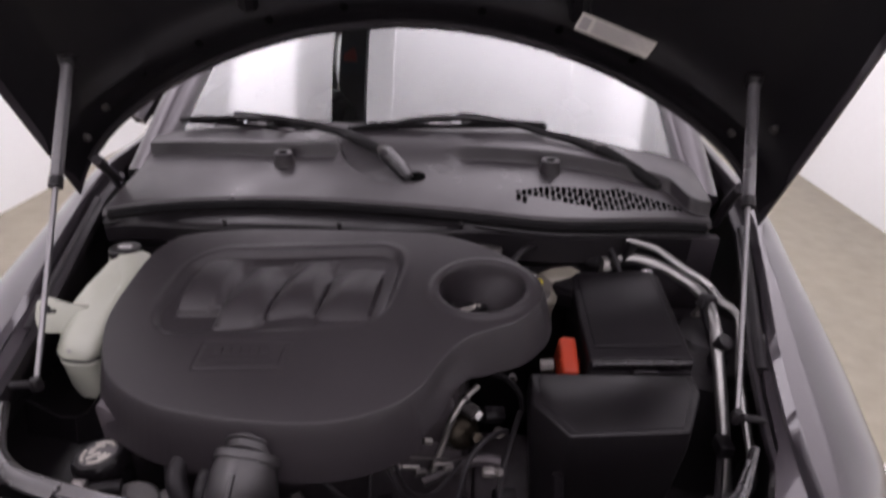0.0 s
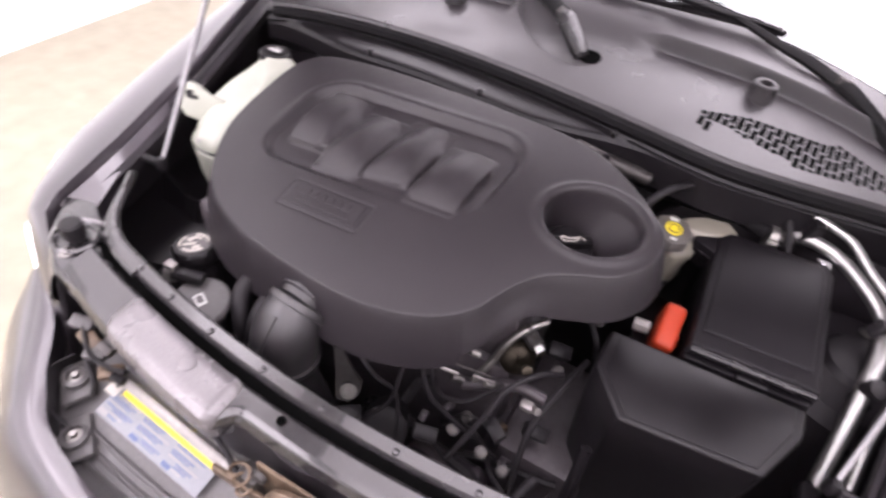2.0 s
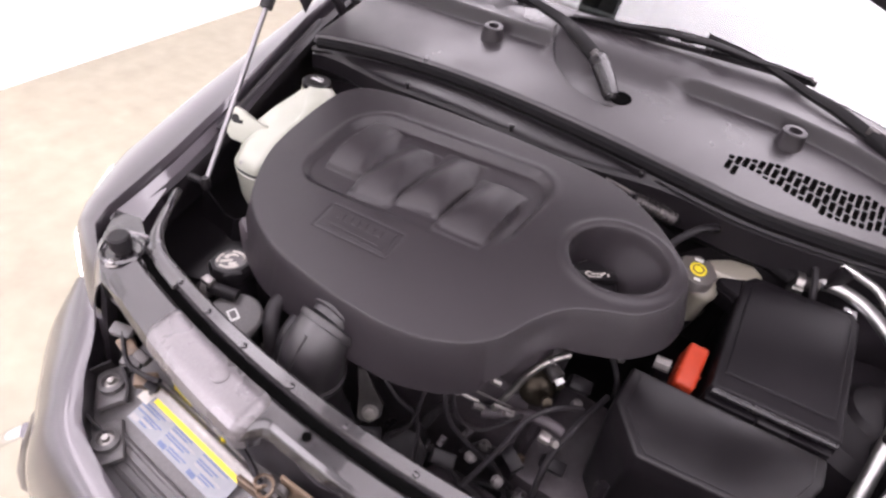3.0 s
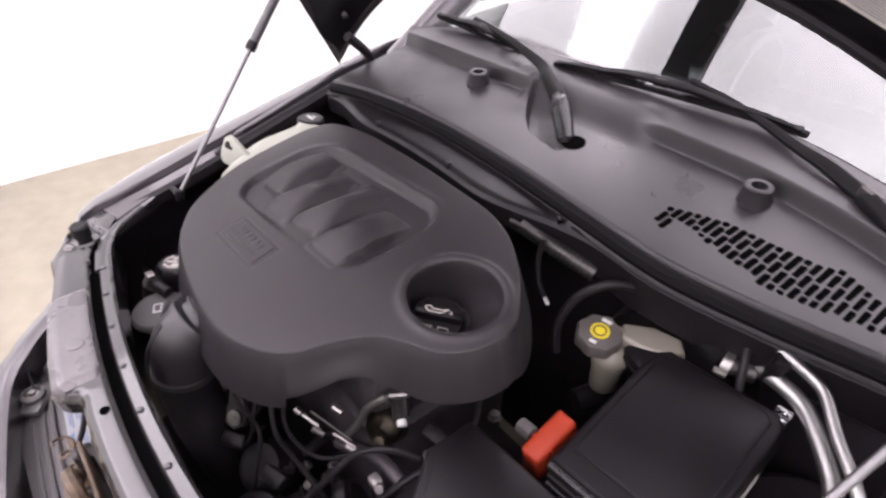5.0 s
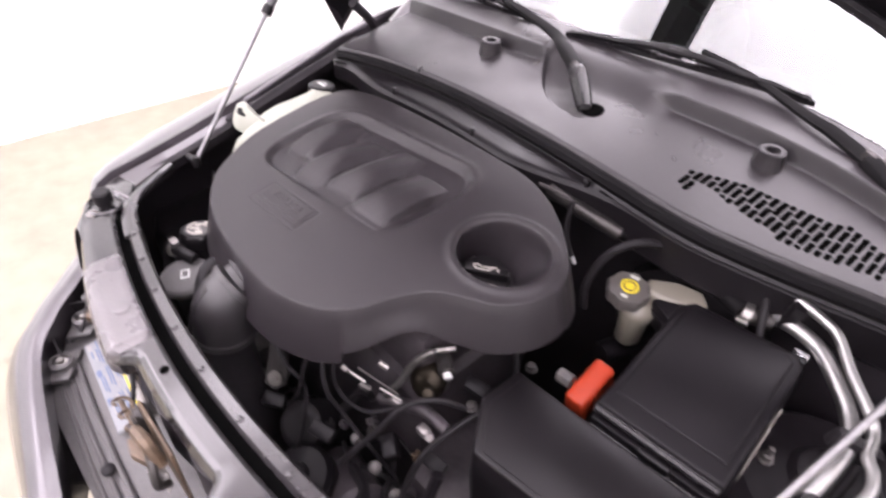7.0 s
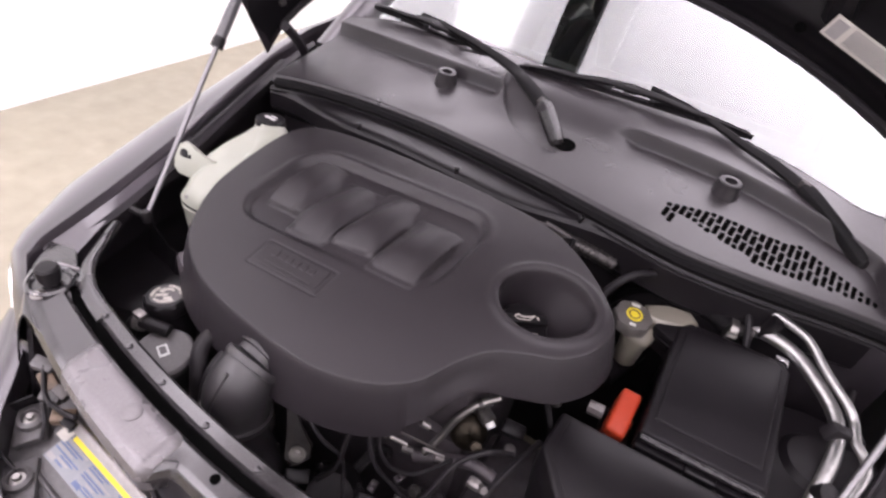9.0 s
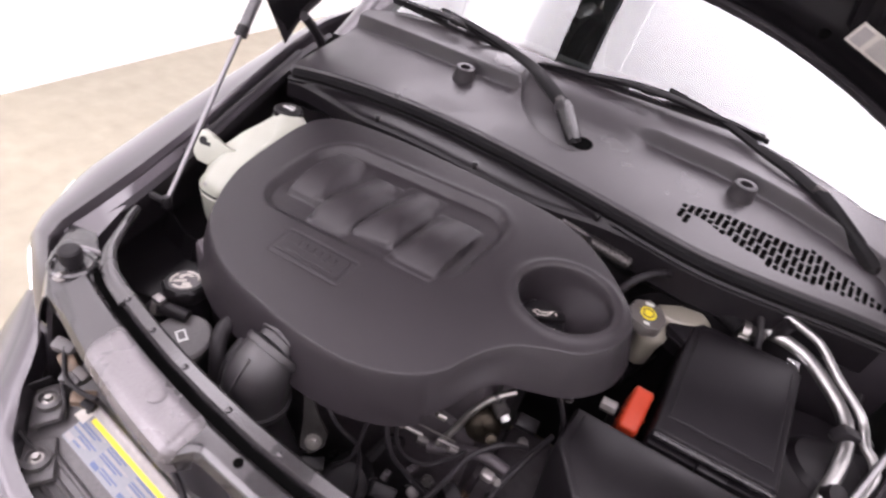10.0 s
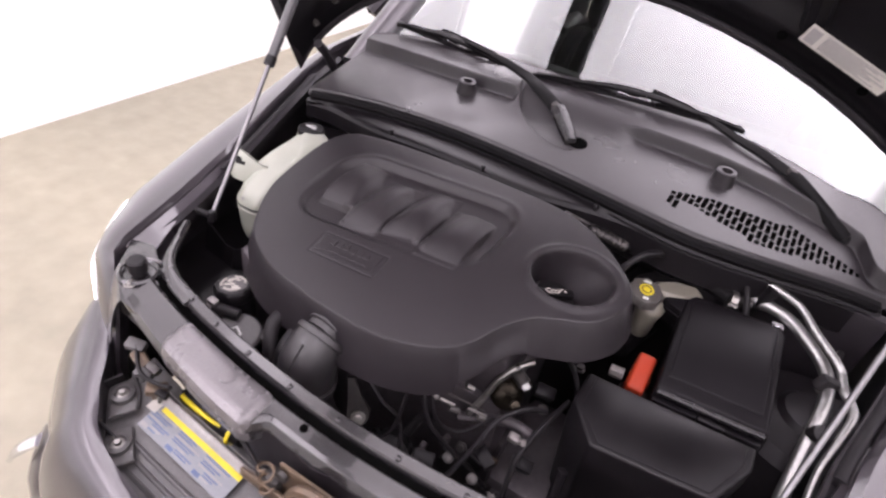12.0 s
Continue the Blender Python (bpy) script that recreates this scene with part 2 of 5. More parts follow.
def facing(place, normal):
    return Matrix.Translation(place) @ Vector(normal).normalized().to_track_quat("Z", "Y").to_matrix().to_4x4()


# ---- the booth ----
tagged(part("floor", box(-2.9, 2.95, -4.2, 6.2, -0.12, 0, 0), M_FLOOR), "beige sealed concrete floor with faint darker stains", "floor", kind="structure")
for nm, b in (("wall_west", (-2.9, -2.70, -4.2, 6.2)), ("wall_east", (2.75, 2.95, -4.2, 6.2)), ("wall_north", (-2.70, 2.75, 6.0, 6.2)), ("wall_south", (-2.70, 2.75, -4.2, -4.0))):
    tagged(part(nm, box(*b, 0, 2.75, 0), M_WALL), "plain white painted wall of a photo booth", "wall", kind="structure")
tagged(part("ceiling", box(-2.9, 2.95, -4.2, 6.2, 2.75, 2.9, 0), M_CEIL), "white painted ceiling above the light panels", "ceiling", kind="structure")
tagged(part("ceiling_beam", box(-0.76, -0.525, -4.0, 6.0, 2.66, 2.748, 0.006), M_BEAM), "dark painted beam under the ceiling", "beam", kind="structure")
# Plain channel given a glow so its reflection reads lighter than the beam's.
tagged(part("ceiling_channel", box(-0.515, -0.337, -4.0, 6.0, 2.69, 2.748, 0.006), M_CHANNEL_GLOW), "grey channel beside the dark beam, made to glow faintly", "light strip", kind="structure")
beam = bpy.data.objects["ceiling_beam"]
for x in (-0.748, -0.705, -0.585):
    part("beam_edge", box(x, x + 0.007, -4.0, 6.0, 2.654, 2.6595, 0.001), M_STRUT, beam)


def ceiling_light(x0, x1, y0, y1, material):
    t = thing("ceiling_light", "long white luminous ceiling panel with slim end caps, the front ones added as fill", "ceiling light", "ceiling light panels")
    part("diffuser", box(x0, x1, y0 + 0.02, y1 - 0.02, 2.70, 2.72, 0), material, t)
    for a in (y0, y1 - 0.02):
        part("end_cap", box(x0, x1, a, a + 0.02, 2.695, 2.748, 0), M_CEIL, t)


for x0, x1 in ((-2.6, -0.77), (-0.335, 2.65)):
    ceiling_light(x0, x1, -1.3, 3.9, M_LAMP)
# Added unseen panels ahead of the car, brightening its front; weaker on the right.
for x0, x1, glowing in ((-2.55, -0.77, M_FRONT_FILL), (-0.335, 2.60, M_FRONT_FILL_WEAK)):
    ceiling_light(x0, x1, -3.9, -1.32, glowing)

# ---- the car's body ----
car = thing("car", "dark grey metallic compact wagon parked with its bonnet raised", "car")
INNER = [(-0.92, 0.49), (-0.84, 0.492), (-0.80, 0.512), (-0.76, 0.560), (-0.66, 0.575), (-0.59, 0.588), (-0.45, 0.622), (-0.27, 0.68), (-0.06, 0.745), (0.10, 0.77), (1.2, 0.77)]
OUTER = [(-1.02, 0.50), (-0.84, 0.570), (-0.795, 0.630), (-0.75, 0.692), (-0.62, 0.790), (-0.45, 0.826), (-0.25, 0.848), (0.0, 0.868), (0.5, 0.878), (1.2, 0.878)]
CREST = [(-1.0, 0.50), (-0.86, 0.62), (-0.835, 0.735), (-0.815, 0.80), (-0.79, 0.848), (-0.765, 0.873), (-0.73, 0.884), (-0.6, 0.90), (-0.4, 0.925), (-0.1, 0.955), (0.1, 0.985), (1.2, 1.06)]


def fender(side):
    def f(u, v):
        y = -0.86 + 1.90 * u
        xi, xo, z = lerp(INNER, y), lerp(OUTER, y), lerp(CREST, y)
        if v < 0.12:
            k = v / 0.12
            return Vector((side * (xi + 0.004 * k), y, z - (0.03 + 0.05 * sstep(-0.74, -0.79, y)) * (1 - k)))
        if v < 0.75:
            a = (v - 0.12) / 0.63 * math.pi / 2
            return Vector((side * (xi + 0.006 + (xo - xi - 0.006) * math.sin(a) ** 0.77), y, z + 0.004 - 0.36 * (1 - max(math.cos(a), 0.0) ** 0.77)))
        k = (v - 0.75) / 0.25
        return Vector((side * (xo - 0.03 * k * k), y, z - 0.356 - 0.33 * k))
    return sheet(f, 60, 40, 0.003)


for side in (-1, 1):
    part("fender", fender(side), M_PAINT, car)

    def rail(u, v, side=side):
        y = -0.80 + 0.88 * u
        x, z = lerp(INNER, y), lerp(CREST, y)
        a = v * 6
        prof = [(0.002, -0.028), (-0.018, -0.030), (-0.021, -0.016), (-0.027, -0.019), (-0.026, -0.036), (0.045, -0.055), (0.06, -0.40)]
        i = min(int(a), 5)
        k = a - i
        dx, dz = (prof[i][q] + (prof[i + 1][q] - prof[i][q]) * k for q in (0, 1))
        return Vector((side * (x + dx), y, z + dz))
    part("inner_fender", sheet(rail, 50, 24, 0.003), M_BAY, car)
    seal = [(side * (lerp(INNER, y) - 0.012), y, lerp(CREST, y) - 0.020) for y in (-0.48, -0.42, -0.3, -0.2, -0.12, -0.04)]
    FLANGE = [(-0.74, 0.515), (-0.715, 0.523), (-0.646, 0.553), (-0.625, 0.566), (-0.523, 0.590), (-0.40, 0.631)]

    def flange(u, v, side=side):
        y = -0.74 + 0.34 * u
        a, b, z = lerp(INNER, y) + 0.003, lerp(FLANGE, y), lerp(CREST, y)
        k = min(v / 0.8, 1.0)
        return Vector((side * (a + (b - a) * k), y, z - 0.010 - 0.006 * k - (0.030 * (v - 0.8) / 0.2 if v > 0.8 else 0.0)))
    part("fender_flange", sheet(flange, 40, 10, 0.002), M_PAINT, car, "painted inner flange of the wing")
    part("weather_strip", tube(seal, 0.0115, 10), M_RUBBER, car)


# windscreen, pillars, roof and cabin
def screen_base(x):
    return Vector((x, 0.115 - 0.055 * (x / 0.6) ** 2, 1.096 - 0.035 * (x / 0.6) ** 2))


def screen(u, v):
    x = (u - 0.5) * 1.28 * (1 - 0.16 * v)
    b = screen_base((u - 0.5) * 1.28)
    bow = 0.03 * math.sin(math.pi * v)
    round_off = 0.16 * x * x
    return Vector((x, b.y - 0.05 + 0.80 * v - bow * 0.6 + 0.51 * round_off, b.z - 0.035 + 0.48 * v + bow - 0.86 * round_off))


part("windscreen", sheet(screen, 40, 24, 0.005), M_GLASS, car, "tilted windscreen glass reflecting the bright ceiling")


SIDE = [(0.80, 0.27), (0.845, 0.40), (0.872, 0.62), (0.872, 0.80), (0.850, 0.95), (0.800, 1.040)]


def shell_x(y):
    """How the flanks draw in towards the tail."""
    return 1 - 0.09 * sstep(1.7, 2.75, y) ** 1.5


def flank(u, v, side):
    y = 1.02 + 1.72 * u
    a = v * (len(SIDE) - 1)
    i = min(int(a), len(SIDE) - 2)
    x, z = (SIDE[i][q] + (SIDE[i + 1][q] - SIDE[i][q]) * (a - i) for q in (0, 1))
    arch = math.hypot(y - 2.35, z - 0.32) < 0.37 and z < 0.68
    return Vector((side * (x * shell_x(y) - (0.10 if arch else 0)), y - 0.05 * v * u, z))


def house(u, v, side):
    """The side glass and its pillars, leaning in to the roof."""
    y = 0.30 + 2.34 * u
    return Vector((side * (0.800 - 0.205 * v) * shell_x(y), y + 0.46 * v * (1 - u) ** 2 - 0.10 * v * u, 1.040 + 0.475 * v))


def roof(u, v):
    x = (u - 0.5) * 1.19
    y = 0.78 + 1.76 * v - 0.06 * (x / 0.6) ** 2
    return Vector((x * shell_x(y), y, 1.515 + 0.065 * math.sin(math.pi * (0.2 + 0.6 * v)) * (1 - (2 * u - 1) ** 4)))


part("roof", sheet(roof, 24, 24, 0.02), M_PAINT, car)
for side in (-1, 1):
    k = 0.5 + side * 0.5
    part("pillar", tube([screen(k, q) + Vector((side * 0.03, 0.02, 0)) for q in (0.0, 0.3, 0.65, 1.0)], 0.045, 10), M_PAINT, car)
    part("flank", sheet(lambda u, v, side=side: flank(u, v, side), 60, 30, 0.01), M_PAINT, car)
    glazing = part("side_window", sheet(lambda u, v, side=side: house(u, v, side), 24, 10, 0.005), M_TINT, car, "dark tinted side glass")
    for u in (0.0, 0.42, 0.78, 1.0):
        part("window_post", tube([house(u, v, side) + Vector((side * 0.004, 0, 0)) for v in (0.0, 0.5, 1.0)], 0.022, 8), M_PAINT, car)
    part("belt_trim", tube([house(u, 0.0, side) + Vector((side * 0.008, 0, 0.006)) for u in (0.0, 0.3, 0.6, 1.0)], 0.012, 8), M_RUBBER, car)
    part("roof_rail", tube([house(u, 1.0, side) + Vector((-side * 0.01, 0, 0.012)) for u in (0.0, 0.3, 0.6, 1.0)], 0.018, 8), M_PAINT, car)
    part("door_gap", tube([Vector((side * 0.0015, 0, 0)) + flank(0.33, v, side) for v in (0.1, 0.4, 0.7, 1.0)], 0.004, 6), M_RUBBER, car)
    part("door_handle", box(-0.012, 0.012, -0.07, 0.07, -0.014, 0.014, 0.006, Matrix.Translation((side * 0.868, 1.42, 0.88))), M_PAINT, car)
    part("sill", box(min(side * 0.70, side * 0.80), max(side * 0.70, side * 0.80), 0.15, 1.95, 0.22, 0.30, 0.02), M_RUBBER, car)
    part("tail_lamp", box(-0.05, 0.05, -0.03, 0.03, -0.13, 0.13, 0.02, Matrix.Translation((side * 0.70, 2.70, 0.95))), M_RED, car, "red tail lamp")


def tail(u, v):
    x = (u - 0.5) * 2
    a = lerp([(0.0, 0.30), (0.55, 1.02), (1.0, 1.53)], v)
    w = lerp([(0.0, 0.74), (0.3, 0.79), (0.55, 0.735), (1.0, 0.54)], v)
    return Vector((x * w, lerp([(0.0, 2.70), (0.3, 2.75), (0.55, 2.69), (1.0, 2.53)], v) - 0.05 * x * x, a))


part("tailgate", sheet(lambda u, v: tail(u, 0.56 * v), 24, 14, 0.02), M_PAINT, car)
part("rear_window", sheet(lambda u, v: tail(u, 0.56 + 0.44 * v), 20, 10, 0.006), M_TINT, car, "dark tinted rear glass")
part("dashboard", sheet(lambda u, v: Vector(((u - 0.5) * 1.2, 0.02 + 0.55 * v, 0.99 + 0.03 * v - 0.05 * v ** 6)), 12, 12, 0.03), M_DASH, car)
part("cabin_floor", box(-0.83, 0.83, 0.1, 2.70, 0.25, 0.30, 0), M_DASH, car)
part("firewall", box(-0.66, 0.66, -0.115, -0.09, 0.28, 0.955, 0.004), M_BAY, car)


# cowl panel
def step_line(x):
    """Where the cowl's rear shelf begins."""
    return max(0.026 + (0.030 if x < 0 else -0.030) * (abs(x) / 0.6) ** 4 - 0.055 * sstep(0.565, 0.605, x), lip_y(x) + 0.030)


def middle_gap(x):
    """1 round the middle wiper spindle, where the shelf gives way to a ramp."""
    return sstep(-0.190, -0.178, x) * (1 - sstep(0.055, 0.125, x))


LIP = [(p.x, p.y) for p in spline([(-0.66, -0.165, 0), (-0.45, -0.152, 0), (-0.25, -0.148, 0), (0.0, -0.166, 0), (0.2, -0.186, 0), (0.3, -0.189, 0), (0.43, -0.160, 0), (0.58, -0.107, 0), (0.66, -0.08, 0)], 6)]


def lip_y(x):
    return lerp(LIP, x)


SCOOP = [(-0.095, 0.02), (-0.088, -0.02), (-0.084, -0.05), (-0.075, -0.077), (-0.066, -0.092), (-0.045, -0.118), (-0.02, -0.142), (0.01, -0.166), (0.046, -0.188), (0.11, -0.20)]


def cowl_at(x, y):
    y0, side = lip_y(x), abs(x) / 0.65
    z = 1.020 + 0.20 * (y - y0) - 0.03 * side ** 2 - 0.015 * side ** 6
    gap = middle_gap(x)
    z += 0.030 * ((1 - gap) * sstep(-0.003, 0.005, y - step_line(x)) + gap * sstep(-0.012, 0.062, y))
    d = x - lerp(SCOOP, y)
    z -= 0.022 * sstep(0.0, 0.007, d) * (1 - sstep(0.02, 0.12, d)) * (1 - sstep(-0.045, 0.01, x)) * sstep(-0.092, -0.080, y) * (1 - sstep(0.02, 0.09, y))
    z -= 0.012 * (1 - sstep(0.0, 0.010, y - y0))
    return Vector((x, y, z))


def cowl(u, v):
    x = (u - 0.5) * 1.30
    y0, ys, y1 = lip_y(x), step_line(x), screen_base(x).y + 0.052 - 0.028 * sstep(-0.30, -0.15, x) * (1 - sstep(0.50, 0.58, x))
    marks = [(0.0, y0), (0.08, y0 + 0.012), (0.70, ys - 0.005), (0.84, ys + 0.007), (1.0, y1)]
    return cowl_at(x, lerp(marks, v))


part("cowl_panel", sheet(cowl, 260, 100, 0.004), M_COWL, car, "weathered dark grey plastic cowl panel")


part("cowl_rear_edge", sheet(lambda u, v: cowl(u, 1.0) + Vector((0, 0.004 * v, -0.07 * v)), 80, 3, 0.003), M_RUBBER, car, "black rubber edge between cowl and glass")


def lip(u, v):
    """The seal ledge and the upright apron in front of the cowl."""
    x = (u - 0.5) * 1.28
    s = (abs(x) / 0.65)
    y0, z0 = lip_y(x), 1.006 - 0.03 * s ** 2 - 0.015 * s ** 6
    w = -0.004 + 0.066 * (1 - sstep(-0.06, 0.20, x)) * sstep(-0.66, -0.36, x)
    tall = 0.022 * sstep(0.0, 0.22, x)
    prof = [(0.004, 0.0), (-0.003, -0.007), (-0.010, -0.006), (-0.014, -0.010), (-0.010 - w, -0.016), (-0.016 - w, -0.021), (-0.016 - w, -0.050 - tall), (-0.008 - w, -0.058 - tall), (0.06, -0.11 - tall)]
    a = v * (len(prof) - 1)
    i = min(int(a), len(prof) - 2)
    k = a - i
    return Vector((x, y0 + prof[i][0] + (prof[i + 1][0] - prof[i][0]) * k, z0 + prof[i][1] + (prof[i + 1][1] - prof[i][1]) * k))


part("cowl_apron", sheet(lip, 90, 32, 0.003), M_PLASTIC, car)
part("cowl_seal", tube([lip(u, 0.25) + Vector((0, 0.003, 0.009)) for u in np.linspace(0.01, 0.99, 24)], 0.0120, 8, 3), M_SEAL, car)
for x in (-0.36, -0.128, 0.110):
    q = lip(x / 1.28 + 0.5, 0.5)
    part("push_pin", lathe([(0.0035, 0), (0.0035, 0.014), (0.006, 0.015), (0.004, 0.019)], 10, Matrix.Translation(q - Vector((0, 0, 0.003)))), M_PLASTIC, car)
for x in (-0.300, 0.300):
    q = cowl_at(x, -0.001)
    nz = part("washer_nozzle", lathe([(0.027, -0.02), (0.0235, 0.004), (0.021, 0.018), (0.0205, 0.024), (0.018, 0.026), (0.0115, 0.0255), (0.010, 0.014), (0.0, 0.013)], 24, Matrix.Translation(q + Vector((0, -0.002, 0))) @ pose(0, 0, 0, 3, 0, 0)), M_COWL, car)
    part("jet", lathe([(0.0095, 0.0), (0.0095, 0.004), (0.0, 0.005)], 14, Matrix.Translation(q + Vector((0, -0.003, 0.010))) @ pose(0, 0, 0, 3, 0, 0)), M_COWL, nz)
vent = part("air_intake_grille", box(0, 0.001, 0, 0.001, 0, 0.0005, 0, Matrix.Translation(cowl_at(0.4, -0.1) - Vector((0, 0, 0.003)))), M_COWL, car)
VENT_REAR = [(0.22, -0.092), (0.30, -0.066), (0.37, -0.058), (0.425, -0.048), (0.445, -0.034), (0.49, -0.045), (0.59, -0.060)]
for c in range(32):
    x = 0.226 + 0.0122 * c
    y, end = lerp(VENT_REAR, x), max(lip_y(x) + 0.036, lerp([(0.22, -0.135), (0.245, -0.140), (0.25, -0.110), (0.275, -0.112), (0.30, -0.122), (0.36, -0.128), (0.43, -0.15)], x))
    first = 0.012 + 0.0125 * (c % 3)
    while y - end > 0.007:
        size = min(first, y - end)
        first = 0.027
        q = cowl_at(x, y - size / 2)
        hx, hy = 0.0047, size / 2 - 0.0010
        rim = [(-hx, -hy + 0.002), (-hx + 0.002, -hy), (hx - 0.002, -hy), (hx, -hy + 0.002), (hx, hy - 0.002), (hx - 0.002, hy), (-hx + 0.002, hy), (-hx, hy - 0.002)]
        # Black slab on the uncut panel, standing for the shade within a slot.
        part("slot", prism(rim, -0.004, 0.0006, 0, 1, Matrix.Translation(q) @ pose(0, 0, 0, 11, 0, -5)), M_HOLE_SHADE, vent)
        y -= size + 0.0015

# Black disc painted as the shade in the spindle's hole.
part("spindle_hole_shade", lathe([(0.021, 0.0), (0.020, 0.0012), (0.0, 0.0012)], 20, Matrix.Translation(cowl_at(0.006, -0.056) + Vector((0, 0, 0.0006))) @ pose(0, 0, 0, 11, 0, 0)), M_HOLE_SHADE, car)
part("frit_band", sheet(lambda u, v: screen(0.03 + 0.94 * u, 0.055 * v) + Vector((0, -0.002, 0.004)), 60, 4, 0.001), M_TINT, car, "black edge band at the foot of the windscreen")


# wipers
def strap(pts, widths, thick, up=(0, -0.5, 0.86), steps=6, bow=0.3):
    """A flat pressed arm along a curve: a channel section of changing width."""
    c = spline(pts, steps) if len(pts) > 2 else [Vector(q) for q in pts]
    m, loops = len(c), []
    for i, p in enumerate(c):
        d = (c[min(i + 1, m - 1)] - c[max(i - 1, 0)]).normalized()
        n = Vector(up)
        n = (n - d * n.dot(d)).normalized()
        e = d.cross(n)
        f = i / (m - 1) * (len(widths) - 1)
        k = min(int(f), len(widths) - 2)
        w = (widths[k] + (widths[k + 1] - widths[k]) * (f - k)) / 2
        prof = [(-w, -thick), (-w, 0.25 * thick), (-0.8 * w, 0.8 * thick), (0, thick * (1 + bow)), (0.8 * w, 0.8 * thick), (w, 0.25 * thick), (w, -thick)]
        loops.append([p + e * a + n * b for a, b in prof])
    return loft(loops)


def wiper(spindle, hinge, knee, joint, tip, tail, wide, face=(0.25, -0.80, 0.55), finish=M_GLOSS):
    """A folded head on its spindle, a flat tapering arm and a bridged blade."""
    s, h, e, j = (Vector(q) for q in (spindle, hinge, knee, joint))
    a, b = Vector(tip), Vector(tail)
    w = part("wiper_arm", lathe([(0.013, -0.022), (0.013, 0.002), (0.010, 0.010), (0.0, 0.012)], 18, Matrix.Translation(s)), M_PLASTIC, car, "satin black wiper arm with its blade")
    part("arm_head", strap([s + Vector((0, -0.002, 0.002)), s.lerp(h, 0.3) + Vector((0, -0.003, 0.006)), s.lerp(h, 0.8) + Vector((0, -0.003, 0.006)), h], [0.028, wide * 0.95, wide, wide * 0.92], 0.010, face, bow=0.35), finish, w, "polished black head of the wiper arm")
    part("hinge_pin", strap([h.lerp(e, -0.14) + Vector(face) * 0.0075, h.lerp(e, 0.10) + Vector(face) * 0.0075], [wide * 0.5, wide * 0.5], 0.0065, face, bow=0.1), M_BOLT, w, "worn bright hinge of the wiper arm")
    part("arm", strap([h, h.lerp(e, 0.55) + Vector((0, 0, 0.003)), e, e.lerp(j, 0.5) + Vector((0, 0, 0.006)), j], [wide * 0.85, wide * 0.80, wide * 0.60, wide * 0.44, wide * 0.34], 0.0045, (0.1, -0.72, 0.69), bow=0.06), M_WIPER, w)
    along_blade = (b - a).normalized()
    up = Vector((0, -0.45, 0.89))

    def at(k, lift=0.0):
        return a.lerp(b, k) + up * (lift + 0.006 * math.sin(math.pi * k))
    part("blade_bridge", strap([at(0.22, 0.007), at(0.36, 0.018), at(0.5, 0.022), at(0.64, 0.018), at(0.78, 0.007)], [0.010, 0.014, 0.019, 0.014, 0.010], 0.0035, up, bow=0.1), M_WIPER, w)
    for k in (0.22, 0.78):
        part("blade_yoke", strap([at(k - 0.19, 0.002), at(k - 0.09, 0.008), at(k, 0.010), at(k + 0.09, 0.008), at(k + 0.19, 0.002)], [0.007, 0.010, 0.012, 0.010, 0.007], 0.0028, up, bow=0.1), M_WIPER, w)
    for k in (0.03, 0.22, 0.41, 0.59, 0.78, 0.97):
        part("blade_claw", box(-0.006, 0.006, -0.005, 0.005, -0.005, 0.006, 0.0015, facing(at(k, 0.0), up)), M_PLASTIC, w)
    part("blade_joint", box(-0.013, 0.013, -0.008, 0.008, -0.006, 0.008, 0.002, Matrix.Translation(at(0.5, 0.016)) @ along_blade.to_track_quat("X", "Z").to_matrix().to_4x4()), M_PLASTIC, w)
    part("blade_rubber", strap([at(0.0, -0.004), at(0.25, -0.004), at(0.5, -0.004), at(0.75, -0.004), at(1.0, -0.004)], [0.007, 0.007], 0.0055, up, bow=0.0), M_RUBBER, w)


wiper((-0.012, -0.056, 1.040), (-0.071, -0.013, 1.082), (-0.190, 0.055, 1.106), (-0.452, 0.120, 1.119), (-0.590, 0.120, 1.100), (-0.210, 0.100, 1.084), 0.034)
wiper((0.545, 0.010, 1.022), (0.411, 0.057, 1.089), (0.300, 0.083, 1.111), (0.092, 0.128, 1.138), (-0.178, 0.088, 1.102), (0.300, 0.112, 1.124), 0.026, (0.45, -0.25, 0.86), M_WIPER)
# bonnet, raised
D, N = Vector((0, -0.47, 0.883)), Vector((0, 0.883, 0.47))


def bonnet(u, s, inset=0.0):
    a = 2 * u - 1
    crown = 1 - a * a
    return Vector((a * 0.81 * (1 - 0.08 * abs(a) ** 10) * (1 - 0.06 * s ** 2), 0.007, 1.021)) + D * (0.98 * s + 0.310 * crown * (1 - s)) + N * (0.130 * crown - 0.10 * abs(a) ** 10 - inset)


hood = part("bonnet", sheet(lambda u, v: bonnet(u, v), 48, 30, 0.004), M_PAINT, car, "raised bonnet with a black underside")
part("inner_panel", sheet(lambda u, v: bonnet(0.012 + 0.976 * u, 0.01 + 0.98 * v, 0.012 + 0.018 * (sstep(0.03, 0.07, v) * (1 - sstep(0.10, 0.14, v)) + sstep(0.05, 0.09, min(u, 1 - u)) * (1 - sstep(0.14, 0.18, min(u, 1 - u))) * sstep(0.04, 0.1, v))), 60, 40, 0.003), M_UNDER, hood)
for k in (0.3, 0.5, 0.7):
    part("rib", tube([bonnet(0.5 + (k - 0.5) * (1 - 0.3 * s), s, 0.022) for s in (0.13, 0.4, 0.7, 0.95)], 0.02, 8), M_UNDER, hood)
